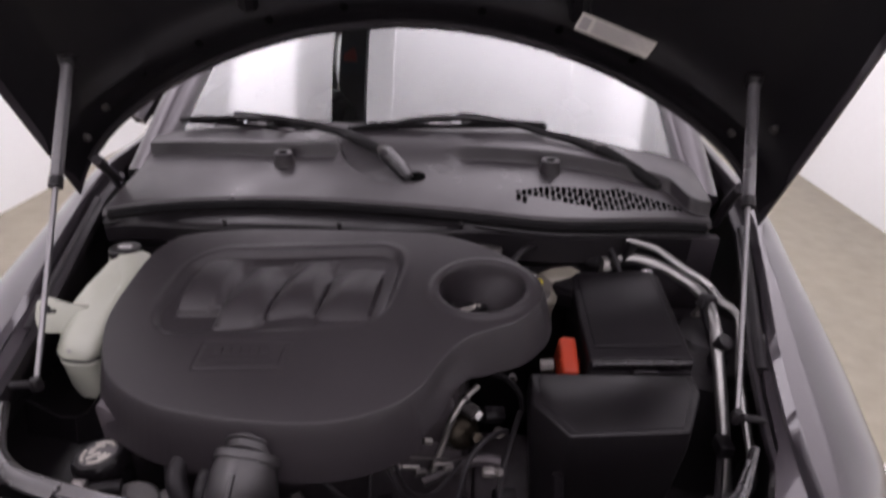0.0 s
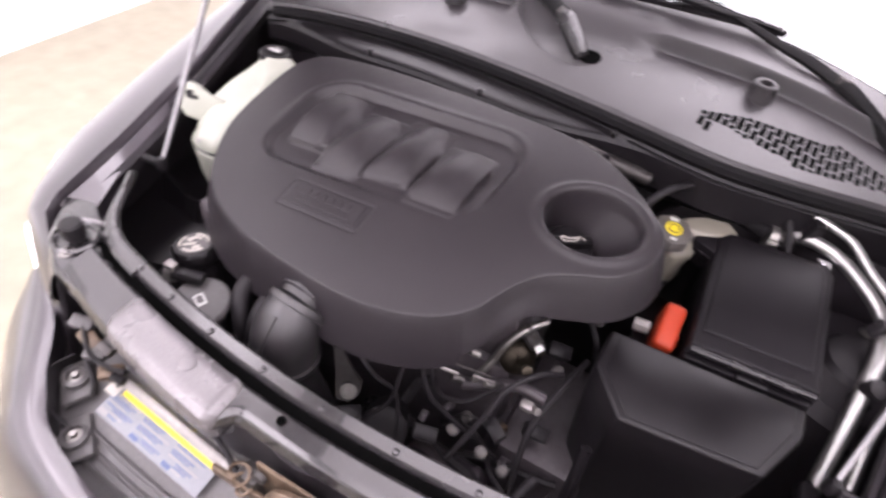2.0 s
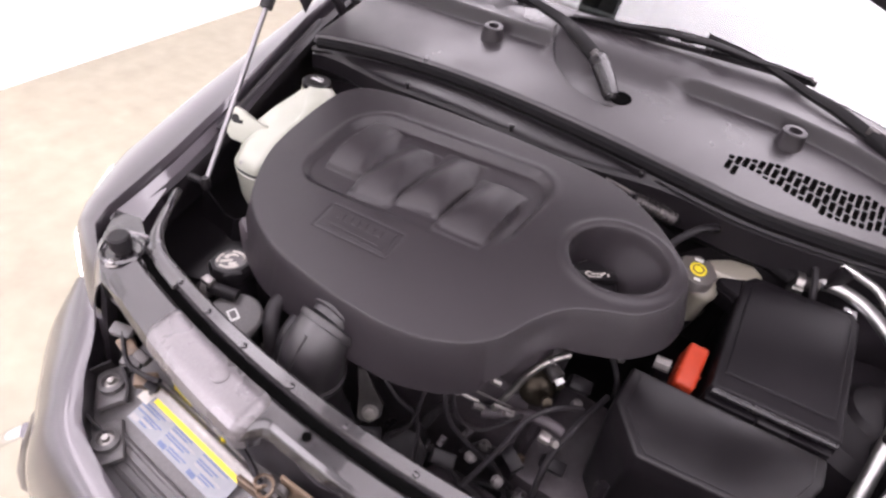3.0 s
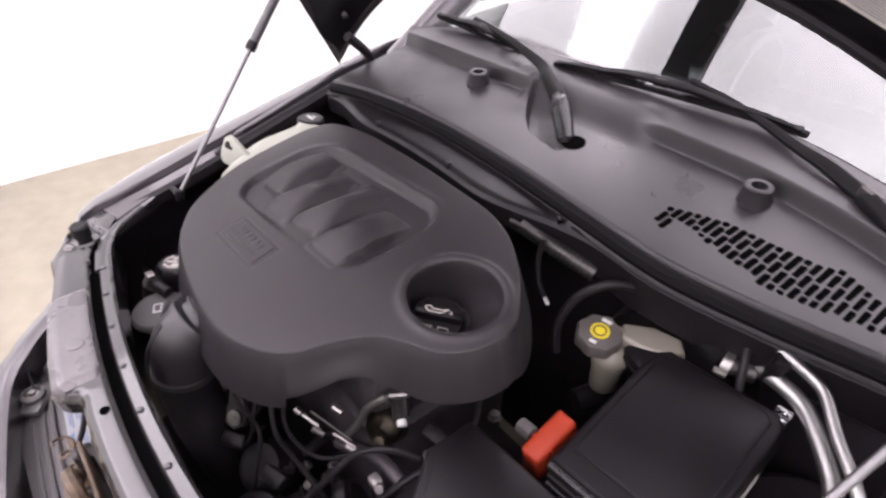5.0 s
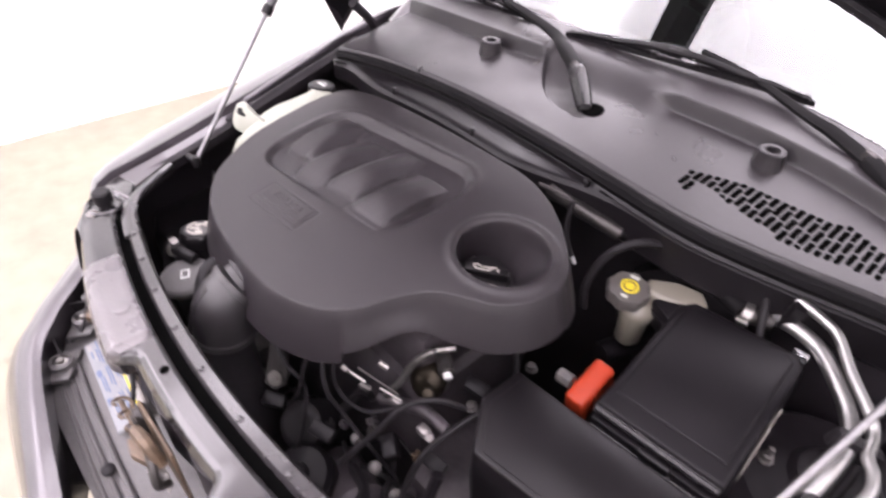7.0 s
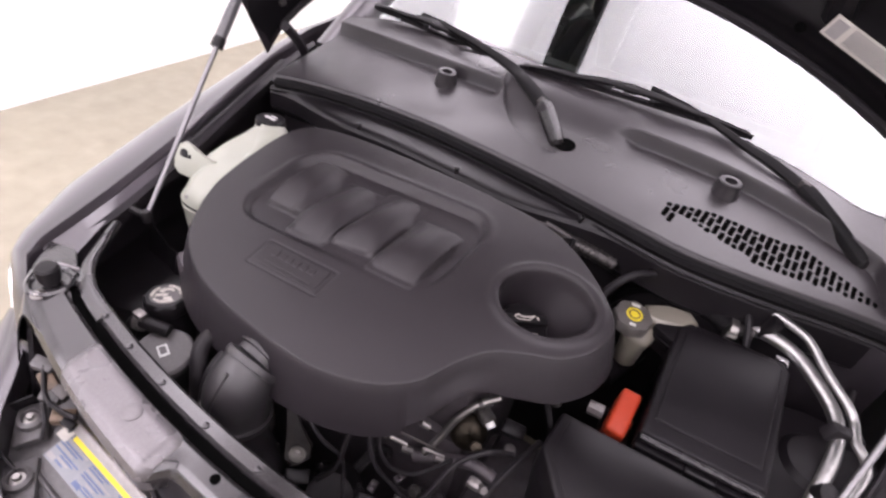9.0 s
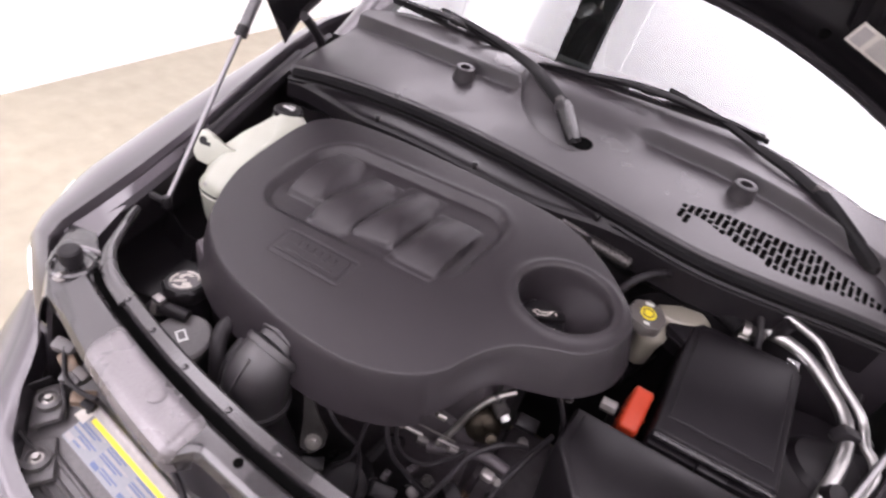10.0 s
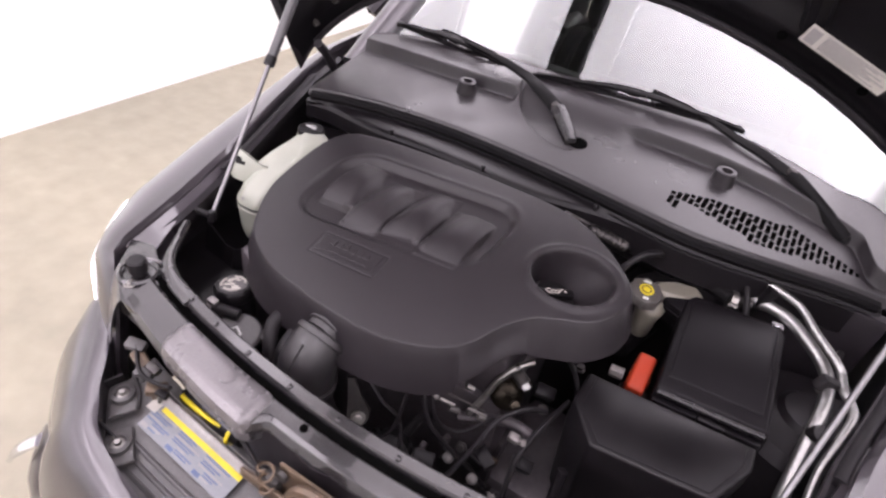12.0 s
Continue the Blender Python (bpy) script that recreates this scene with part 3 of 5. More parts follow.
part("bonnet_seal", tube([bonnet(u, 0.006, 0.018) for u in np.linspace(0.04, 0.96, 30)], 0.008, 8, 2), M_RUBBER, hood)
for side in (-1, 1):
    hinge = tube([(side * 0.70, 0.02, 0.93), (side * 0.70, -0.02, 1.0), (side * 0.685, -0.085, 1.06)], 0.012, 8)
    part("hinge", hinge, M_BAY, hood)
for u, v in ((0.06, 0.05), (0.06, 0.16), (0.10, 0.07), (0.90, 0.07), (0.94, 0.05), (0.94, 0.16)):
    part("hinge_bolt", lathe([(0.009, 0), (0.009, 0.004), (0.0065, 0.005), (0.0065, 0.010), (0.0, 0.011)], 8, facing(bonnet(u, v, 0.034), -N)), M_BOLT, hood)
# Black discs on the inner panel, painted as shade inside fixing holes.
for u in (0.16, 0.24, 0.33, 0.42, 0.58, 0.67, 0.76, 0.84):
    part("fixing_hole_shade", lathe([(0.008, 0), (0.008, 0.002), (0.0, 0.002)], 12, facing(bonnet(u, 0.085, 0.034), -N)), M_HOLE_SHADE, hood)
# sticker under the bonnet
q = bonnet(0.5 + 0.374 / 1.62, 0.140, 0.052)
e1 = (bonnet(0.5 + 0.424 / 1.62, 0.140, 0.052) - bonnet(0.5 + 0.324 / 1.62, 0.140, 0.052)).normalized()
e2 = (-N).cross(e1).normalized()
LB = Matrix.Translation(q) @ Matrix((e1, e2, e1.cross(e2))).transposed().to_4x4()
lab = part("emission_label", box(-0.074, 0.074, -0.017, 0.017, 0, 0.0012, 0, LB), M_PAPER, hood, "pale paper label with grey print")
for r in range(9):
    part("print_line", box(-0.044, 0.068 - 0.010 * ((2 * r) % 5), 0.0125 - 0.0031 * r, 0.0142 - 0.0031 * r, 0.0014, 0.002, 0, LB), M_GREYINK, lab)
part("print_block", box(-0.070, -0.052, -0.013, 0.013, 0.0014, 0.002, 0, LB), M_GREYINK, lab)


def gas_strut(low, joint):
    a, j = Vector(low), Vector(joint)
    top = a + (j - a) * 1.75
    s = tagged(part("gas_strut", tube([j, top], 0.0098, 14), M_STRUT), "black gas strut with a steel rod holding the bonnet", "gas strut", "bonnet gas struts")
    part("rod", tube([a, j], 0.0045, 10), M_STEEL, s, "bright steel rod")
    part("collar", tube([j, j + (j - a).normalized() * 0.018], 0.0112, 14), M_PLASTIC, s)
    part("ball_socket", mix(lathe([(0.0, -0.010), (0.0085, -0.009), (0.0095, 0.003), (0.006, 0.011), (0.0, 0.012)], 12, Matrix.Translation(a)), tube([a, a + Vector((math.copysign(0.04, a.x), 0.0, -0.005))], 0.006, 8)), M_PLASTIC, s)
    part("upper_bracket", lathe([(0.0, -0.014), (0.014, -0.01), (0.014, 0.01), (0.0, 0.014)], 12, Matrix.Translation(top)), M_PLASTIC, s)


gas_strut((-0.510, -0.596, 0.888), (-0.558, -0.382, 1.117))
gas_strut((0.525, -0.580, 0.890), (0.583, -0.330, 1.116))


# ---- engine cover ----
FRONT = [(-0.452, -0.44), (-0.445, -0.50), (-0.42, -0.56), (-0.38, -0.615), (-0.30, -0.66), (-0.20, -0.682), (-0.10, -0.692), (-0.03, -0.688), (0.03, -0.668), (0.07, -0.637), (0.095, -0.592), (0.125, -0.556), (0.165, -0.536), (0.205, -0.520), (0.235, -0.488), (0.246, -0.45)]
REAR = [(-0.452, -0.44), (-0.450, -0.36), (-0.437, -0.315), (-0.40, -0.286), (-0.30, -0.276), (-0.15, -0.282), (-0.02, -0.294), (0.06, -0.304), (0.12, -0.325), (0.17, -0.357), (0.21, -0.392), (0.238, -0.425), (0.246, -0.45)]
FRONT, REAR = ([(p.x, p.y) for p in spline([(a, b, 0) for a, b in t], 6)] for t in (FRONT, REAR))
RIM = np.array(FRONT + REAR[::-1])
RA, RB = RIM, np.roll(RIM, -1, axis=0)


def rim_gap(x, y):
    """Distance from a place to the cover's outline."""
    p = np.array((x, y))
    d = RB - RA
    t = np.clip(((p - RA) * d).sum(1) / np.maximum((d * d).sum(1), 1e-12), 0, 1)
    return float(np.sqrt((((RA + d * t[:, None]) - p) ** 2).sum(1).min()))


def soft_box(x, y, x0, x1, y0, y1, r):
    dx, dy = max(x0 + r - x, x - x1 + r), max(y0 + r - y, y - y1 + r)
    return math.hypot(max(dx, 0), max(dy, 0)) + min(max(dx, dy), 0) - r


LOBES = [(-0.338, -0.262, -0.490, -0.362), (-0.264, -0.186, -0.523, -0.379), (-0.184, -0.108, -0.509, -0.366), (-0.104, -0.022, -0.529, -0.394)]
FRONTS = [(-0.34, -0.490), (-0.285, -0.490), (-0.250, -0.522), (-0.200, -0.522), (-0.170, -0.509), (-0.122, -0.509), (-0.090, -0.528), (0.0, -0.528)]
FURROWS = (-0.266, -0.185, -0.106)
HOLE, WELL = (0.150, -0.449), (0.128, -0.452)


def cover_top(x, y):
    z = 0.987 + 0.205 * (y + 0.5) + 0.085 * x
    d = rim_gap(x, y)
    z -= 0.004 * (1 - min(d / 0.10, 1)) ** 2
    if d < 0.0035:
        z -= 0.0035 - math.sqrt(max(0.0035 ** 2 - (0.0035 - d) ** 2, 0))
    # the sunken field with its raised lip
    k = soft_box(x - 0.1 * (y + 0.43), y, -0.364, 0.014, -0.537, -0.344, 0.058)
    z += 0.0018 * math.exp(-((k - 0.006) / 0.008) ** 2) * sstep(-0.5, -0.42, y)
    fade = 0.06 + 0.84 * sstep(-0.08, -0.30, x)
    floor = -0.0115 * sstep(0.003, -0.011, k) * (fade + (1 - fade) * sstep(-0.520, -0.43, y))
    # one raised block with a stepped outline, furrowed into four runners
    shift = 0.07 * (y + 0.52)
    edge = min(soft_box(x - shift, y, x0, x1, y0, y1, 0.007) for x0, x1, y0, y1 in LOBES)
    held = sstep(0.0026, -0.0026, edge)
    if held > 0:
        w = min(max((y - lerp(FRONTS, x - shift)) / 0.142, 0.0), 1.0)
        crest = 0.0165 * math.sin(math.pi * w ** 0.72) - 0.0050 - 0.0030 * w * w
        furrow = sum(math.exp(-((x - shift - b) / (0.010 + 0.013 * w)) ** 2) for b in FURROWS)
        crest -= 0.0115 * furrow * sstep(0.02, 0.45, w) * (1 - 0.45 * sstep(0.75, 1.0, w))
        crest -= 0.006 * sstep(-0.055, -0.018, x - shift) * sstep(0.0, 0.4, w)
        z += floor + (max(crest, floor + 0.0015) - floor) * held
    else:
        z += floor
    # badge field
    e = soft_box(x, y, -0.262, -0.128, -0.607, -0.556, 0.003)
    z -= 0.0012 * (1 - min(abs(e + 0.001) / 0.0025, 1))
    # filler well
    ax, ay = (x - HOLE[0]) / 0.070, (y - HOLE[1]) / 0.057
    r = math.hypot(ax, ay)
    z += 0.0028 * math.exp(-((r - 1.10) / 0.10) ** 2)
    if r < 1.0:
        q = math.hypot(x - WELL[0], y - WELL[1]) / 0.040
        a = min(max((1 - r) / max(1 - r + max(q - 1, 0) * 0.6, 1e-6), 0), 1) if q > 1 else 1
        z -= 0.070 * (a ** 0.75) * sstep(1.0, 0.9, r)
    return z


def cover_mesh():
    bm = bmesh.new()
    nu, nv = 360, 230
    xs = [-0.4515 + 0.697 * (0.55 * (0.003 + 0.994 * i / nu) + 0.45 * (0.5 - 0.5 * math.cos(math.pi * (0.02 + 0.96 * i / nu)))) for i in range(nu + 1)]
    STEPS = [0.6 * j / nv + 0.4 * (0.5 - 0.5 * math.cos(math.pi * j / nv)) for j in range(nv + 1)]
    grid = []
    for x in xs:
        a, b = lerp(FRONT, x), lerp(REAR, x)
        ys = [a + (b - a) * w for w in STEPS]
        grid.append([bm.verts.new((x, y, cover_top(x, y))) for y in ys])
    for i in range(nu):
        for j in range(nv):
            bm.faces.new((grid[i][j], grid[i + 1][j], grid[i + 1][j + 1], grid[i][j + 1]))
    ring = [g[0] for g in grid] + grid[-1][1:-1] + [g[-1] for g in grid[::-1]] + grid[0][1:-1][::-1]
    n = len(ring)
    mid = Vector((-0.1, -0.47, 0))
    prev = ring
    for drop, out in ((0.002, 0.0012), (0.012, 0.0045), (0.030, 0.0100), (0.055, 0.0175), (0.066, 0.0205), (0.066, 0.0165)):
        row = []
        for i, v in enumerate(ring):
            t = ring[(i + 2) % n].co - ring[i - 2].co
            o = Vector((t.y, -t.x, 0)).normalized()
            depth = 1.22 if v.co.y < -0.5 and v.co.x < 0.06 else 0.95
            k = v.co.y
            scallop = 0.018 * math.exp(-((v.co.x - 0.10) / 0.035) ** 2) * (1 if k < -0.5 else 0)
            row.append(bm.verts.new(v.co + o * out - Vector((0, 0, max(drop * depth - (scallop if drop > 0.05 else 0), drop * 0.4)))))
        for i in range(n):
            bm.faces.new((prev[i], prev[(i + 1) % n], row[(i + 1) % n], row[i]))
        prev = row
    return bm


cover = lone("engine_cover", cover_mesh(), M_COVER, "dark grey moulded plastic engine cover with four raised humps", "engine cover", smooth=50)


def on_cover(x, y, dz=0.0):
    return Vector((x, y, cover_top(x, y) + dz))


BT = Matrix.Translation(on_cover(-0.195, -0.581, 0.0006)) @ Matrix.Rotation(math.atan(0.205), 4, "X") @ Matrix.Rotation(-math.atan(0.085), 4, "Y")
badge = part("badge", box(-0.058, 0.058, -0.019, 0.020, 0, 0.0008, 0.0003, BT, 1), M_COVER, cover, "moulded nameplate with raised illegible lettering")
for i in range(6):
    part("letter_bar", box(-0.042 + 0.014 * i, -0.032 + 0.014 * i, 0.001, 0.0125, 0.0006, 0.0018, 0.0004, BT, 1), M_COVER, badge)
part("caption_bar", box(-0.045, 0.045, -0.0125, -0.0085, 0.0006, 0.0014, 0.0003, BT, 1), M_COVER, badge)

cap_m = Matrix.Translation((0.128, -0.458, on_cover(0.130, -0.452).z + 0.002)) @ pose(0, 0, 0, 8, 6, 40)
oil_cap = tagged(part("oil_filler_cap", lathe([(0.034, 0), (0.036, 0.004), (0.036, 0.020), (0.033, 0.024), (0.0, 0.024)], 36, cap_m, 0.02, 12), M_PLASTIC), "black oil filler cap with white pictograms in the well", "oil cap")
part("grip_bar", box(-0.032, 0.032, -0.008, 0.008, 0.022, 0.036, 0.004, cap_m), M_PLASTIC, oil_cap)
CAN = [(-0.020, 0.002), (-0.015, -0.004), (0.002, -0.004), (0.012, 0.004), (0.004, 0.001), (-0.010, 0.001), (-0.013, 0.005), (-0.020, 0.002)]
strokes = bmesh.new()
for (ax, ay), (bx, by) in zip(CAN, CAN[1:]):
    mix(strokes, tube([cap_m @ Vector((ax, ay, 0.0364)), cap_m @ Vector((bx, by, 0.0364))], 0.0009, 6))
mix(strokes, tube([cap_m @ Vector((0.015, 0.001, 0.0364)), cap_m @ Vector((0.016, -0.003, 0.0364))], 0.0013, 6))
part("oil_pictogram", strokes, M_PAPER, oil_cap)


def lettering(words, size, m, material, parent, name="lettering"):
    """Raised print in the built-in face, as a mesh."""
    cu = bpy.data.curves.new(name, "FONT")
    cu.body, cu.size, cu.align_x, cu.align_y, cu.resolution_u = words, size, "CENTER", "CENTER", 2
    tmp = bpy.data.objects.new(name, cu)
    me = bpy.data.meshes.new_from_object(tmp)
    bpy.data.objects.remove(tmp)
    me.transform(m)
    me.materials.append(material)
    ob = new(name, me)
    ob.parent = parent
    return ob


lettering("SAE", 0.0085, cap_m @ Matrix.Translation((-0.012, -0.021, 0.0246)), M_PAPER, oil_cap)
part("manual_pictogram", mix(box(0.003, 0.015, -0.0275, -0.0265, 0.0242, 0.0247, 0, cap_m), mix(box(0.003, 0.015, -0.0185, -0.0175, 0.0242, 0.0247, 0, cap_m), mix(box(0.002, 0.003, -0.0275, -0.0175, 0.0242, 0.0247, 0, cap_m), box(0.015, 0.016, -0.0275, -0.0175, 0.0242, 0.0247, 0, cap_m)))), M_PAPER, oil_cap)

# ---- coolant tank ----
tank_loops = []
for z, k, dx, dy in ((0.772, 0.55, 0.0, -0.018), (0.778, 0.70, 0.0, -0.008), (0.800, 0.78, 0.0, -0.002), (0.850, 0.82, 0.0, 0.0), (0.858, 0.83, 0.0, 0.0), (0.861, 0.80, 0.0, 0.0), (0.866, 0.80, 0.0, 0.0), (0.869, 0.83, 0.0, 0.0), (0.885, 0.84, 0.002, 0.002), (0.902, 0.82, 0.003, 0.008), (0.918, 0.75, 0.004, 0.020), (0.932, 0.62, 0.005, 0.034), (0.941, 0.42, 0.006, 0.048), (0.944, 0.20, 0.006, 0.055)):
    loop = []
    for a in np.linspace(0, 2 * math.pi, 56, endpoint=False):
        notch = 1 - 0.10 * math.exp(-((a - 3.95) / 0.22) ** 2) * (1 if 0.872 < z < 0.93 else 0)
        x = -0.519 + dx - 0.012 * math.sin(a) ** 3 + (0.066 + 0.010 * math.sin(a)) * k * notch * math.copysign(abs(math.cos(a)) ** 0.6, math.cos(a))
        y = -0.395 + dy + 0.145 * k * notch * math.copysign(abs(math.sin(a)) ** 0.65, math.sin(a))
        loop.append((x, y, z + (0.0 if z < 0.875 else 0.012 * math.sin(a))))
    tank_loops.append(loop)
tank = tagged(part("coolant_tank", loft(tank_loops), M_TANK, None), "milky white plastic coolant tank with a black cap", "coolant tank")
ear = facing((-0.577, -0.456, 0.922), (0.30, -0.85, 0.45)) @ Matrix.Scale(1.2, 4)
part("mounting_ear", prism([(-0.017, -0.006), (-0.013, 0.014), (-0.002, 0.021), (0.012, 0.016), (0.026, 0.004), (0.050, 0.002), (0.050, -0.034), (0.014, -0.034), (-0.008, -0.030), (-0.016, -0.020)], -0.005, 0.005, 0.003, 2, ear), M_TANK, tank)
part("ear_hole", mix(lathe([(0.0068, 0.0044), (0.0068, 0.0054), (0.0, 0.0054)], 12, ear @ Matrix.Translation((-0.002, 0.003, 0))), box(0.0, 0.011, -0.004, 0.002, 0.0044, 0.0054, 0, ear)), M_PLASTIC, tank)
part("moulded_dot", lathe([(0.004, 0), (0.004, 0.0012), (0.0, 0.0014)], 10, facing((-0.515, -0.5125, 0.885), (-0.05, -0.95, 0.3))), M_GREYINK, tank)
seam = []
for a in np.linspace(3.55, 5.35, 18):
    k = 0.812
    seam.append((-0.519 - 0.012 * math.sin(a) ** 3 + (0.066 + 0.010 * math.sin(a)) * k * math.copysign(abs(math.cos(a)) ** 0.6, math.cos(a)), -0.395 + 0.145 * k * math.copysign(abs(math.sin(a)) ** 0.65, math.sin(a)), 0.8635))
part("level_line", tube(seam, 0.0022, 6, 2), M_RUBBER, tank, "black level line")


def guard(u, v):
    """The black guard in front of the tank, rising along the engine cover."""
    x, y = lerp([(0.0, -0.600), (0.55, -0.505), (0.80, -0.462), (1.0, -0.452)], u), lerp([(0.0, -0.535), (0.55, -0.552), (0.80, -0.52), (1.0, -0.41)], u)
    top = lerp([(0.0, 0.800), (0.35, 0.775), (0.62, 0.785), (0.80, 0.83), (1.0, 0.895)], u)
    return Vector((x - 0.004 * v, y - 0.03 * v, top - 0.14 * v))


lone("tank_guard", sheet(guard, 24, 8, 0.004), M_PLASTIC2, "black plastic guard in front of the coolant tank", "guard")
cm = Matrix.Translation((-0.535, -0.285, 0.928)) @ pose(0, 0, 0, -4, 0, 0)
part("tank_neck", lathe([(0.030, -0.03), (0.026, 0.006), (0.031, 0.008), (0.031, 0.011), (0.025, 0.012)], 24, cm), M_TANK, tank)
cp = part("tank_cap", lathe([(0.028, 0.008), (0.029, 0.011), (0.029, 0.026), (0.026, 0.029), (0.0, 0.029)], 36, cm, 0.015, 18), M_PLASTIC, tank, "black ribbed screw cap with white marks")
part("warning_print", mix(box(-0.013, 0.013, -0.004, 0.003, 0.0292, 0.0297, 0, cm), box(-0.008, 0.009, 0.008, 0.011, 0.0292, 0.0297, 0, cm)), M_WHITE, cp)

# ---- fuse box ----
FB = Matrix.Translation((0.417, -0.335, 0.893)) @ Matrix.Rotation(math.atan(0.18), 4, "X") @ pose(0, 0, 0, 0, -3, 2)
fuse = thing("fuse_box", "black plastic under-bonnet fuse box with a clipped lid", "fuse box")
fuse.matrix_world = Matrix()
part("base", box(-0.080, 0.082, -0.105, 0.112, -0.20, -0.030, 0.006, FB), M_PLASTIC, fuse)
lid = part("lid", prism([(-0.086, -0.118), (0.090, -0.118), (0.090, 0.100), (0.078, 0.118), (-0.070, 0.118), (-0.086, 0.100)], -0.045, 0.012, 0.007, 3, FB, 0.975), M_PLASTIC2, fuse)
part("lid_field", prism([(-0.072, -0.088), (0.076, -0.088), (0.076, 0.096), (0.066, 0.106), (-0.060, 0.106), (-0.072, 0.096)], 0.010, 0.0155, 0.003, 2, FB, 0.985), M_PLASTIC2, lid)
part("lid_step", box(-0.083, 0.087, -0.126, -0.112, -0.040, -0.012, 0.005, FB), M_PLASTIC2, lid)
part("clip", box(0.005, 0.035, -0.134, -0.122, -0.060, -0.018, 0.003, FB), M_PLASTIC, fuse)
part("side_label", box(0.0905, 0.0915, -0.07, 0.045, -0.034, -0.016, 0, FB), M_PAPER, fuse, "narrow white paper label")
part("corner_bracket", box(0.066, 0.086, 0.116, 0.136, -0.014, 0.0, 0.002, FB), M_CHROME, fuse, "bright metal bracket")
term = thing("terminal_cover", "red plastic terminal cover beside the fuse box", "terminal cover")
RD = Matrix.Translation((0.310, -0.416, 0.846)) @ Matrix.Rotation(math.atan(0.30), 4, "X")
part("shell", box(-0.017, 0.015, -0.039, 0.041, -0.040, 0.020, 0.006, RD, 3, 0.06), M_RED, term)
part("seam", box(-0.0185, 0.0165, -0.012, -0.010, -0.03, 0.018, 0.0005, RD, 1), M_RED, term)
part("stud_nut", tube([(0.262, -0.42, 0.835), (0.285, -0.42, 0.838)], 0.011, 8), M_CAST, term)

# ---- air filter box ----
air = thing("air_filter_box", "large black plastic air filter housing", "air filter box")
LID = [Vector(q) for q in ((0.234, -0.486, 0.873), (0.231, -0.556, 0.873), (0.280, -0.622, 0.874), (0.456, -0.603, 0.877), (0.497, -0.520, 0.878), (0.499, -0.474, 0.878))][::-1]
MID = Vector((0.365, -0.545, 0.0))


def shrunk(k, dz):
    """The lid's outline, drawn in or out by k and moved by dz."""
    return [Vector((MID.x + (q.x - MID.x) * k, MID.y + (q.y - MID.y) * k, q.z + dz)) for q in LID]


bm = loft([shrunk(0.72, -0.42), shrunk(0.88, -0.20), shrunk(1.005, -0.045), shrunk(1.0, 0.0)])
bmesh.ops.bevel(bm, geom=bm.edges[:], offset=0.0055, segments=3, affect="EDGES", profile=0.5)
part("housing", bm, M_PLASTIC, air)
bm = loft([shrunk(0.90, -0.004), shrunk(0.89, 0.0016)])
bmesh.ops.bevel(bm, geom=bm.edges[:], offset=0.0012, segments=2, affect="EDGES", profile=0.5)
part("lid_field", bm, M_PLASTIC, air)
part("side_strap", tube([(0.262, -0.66, 0.84), (0.268, -0.70, 0.74), (0.275, -0.715, 0.60)], 0.008, 8), M_PLASTIC2, air)

part("rear_connector", mix(box(-0.024, 0.026, -0.020, 0.020, -0.04, 0.010, 0.005, pose(0.323, -0.248, 0.900, 8, 0, -25)), box(-0.018, 0.020, -0.023, -0.019, -0.012, -0.004, 0.001, pose(0.323, -0.248, 0.900, 8, 0, -25))), M_PLASTIC2, fuse)
for z, y, r in ((0.006, -0.119, 0.0055), (-0.028, -0.127, 0.005)):
    part("lid_ridge", tube([FB @ Vector((-0.080, y, z)), FB @ Vector((0.084, y, z))], r, 10), M_GLOSS, lid)
part("lid_catch", box(-0.012, 0.030, -0.131, -0.118, -0.022, -0.004, 0.003, FB), M_PLASTIC, lid)

# ---- nose of the car ----
NI = [(-1, -0.562, -0.795, 0.765), (-0.86, -0.53, -0.826, 0.745), (-0.72, -0.482, -0.872, 0.74), (-0.58, -0.427, -0.924, 0.735), (-0.4, -0.33, -0.975, 0.725), (0, 0.0, -1.03, 0.715)]
NO = [(-1, -0.690, -0.800, 0.58), (-0.86, -0.688, -0.858, 0.55), (-0.72, -0.628, -0.918, 0.54), (-0.58, -0.540, -0.985, 0.53), (-0.4, -0.42, -1.052, 0.55), (0, 0.0, -1.095, 0.55)]


def along(table, s):
    a = -abs(s)
    p = spline([(q[1], q[2], q[3]) for q in table], 10)
    f = lerp([(q[0], i * 10.0) for i, q in enumerate(table)], a)
    i = min(int(f), len(p) - 2)
    v = p[i].lerp(p[i + 1], f - i)
    return Vector((v.x if s < 0 else -v.x, v.y, v.z))


def nose(u, v):
    """The bumper skin: an upright inner edge, a narrow flat flange, a rounded fall and a wall that draws in below."""
    s = 2 * u - 1
    a, b = along(NI, s), along(NO, s)
    out = Vector((b.x - a.x, b.y - a.y, 0))
    w = out.length
    out /= w
    if v < 0.08:
        return a + Vector((0, 0, -0.05 * (1 - v / 0.08)))
    if v < 0.24:
        k = (v - 0.08) / 0.16
        return a + out * (0.032 * k) + Vector((0, 0, 0.004 * math.sin(math.pi * k) - 0.004 * k))
    if v < 0.70:
        t = (v - 0.24) / 0.46 * math.pi / 2
        lip = a + out * 0.032 - Vector((0, 0, 0.004))
        reach = (w - 0.032) * math.sin(t) ** 1.4
        return Vector((lip.x + out.x * reach, lip.y + out.y * reach, b.z + (lip.z - b.z) * max(math.cos(t), 0.0) ** 1.4))
    k = (v - 0.7) / 0.3
    return Vector((b.x - out.x * 0.02 * k * k, b.y - out.y * 0.02 * k * k, b.z - 0.33 * k))


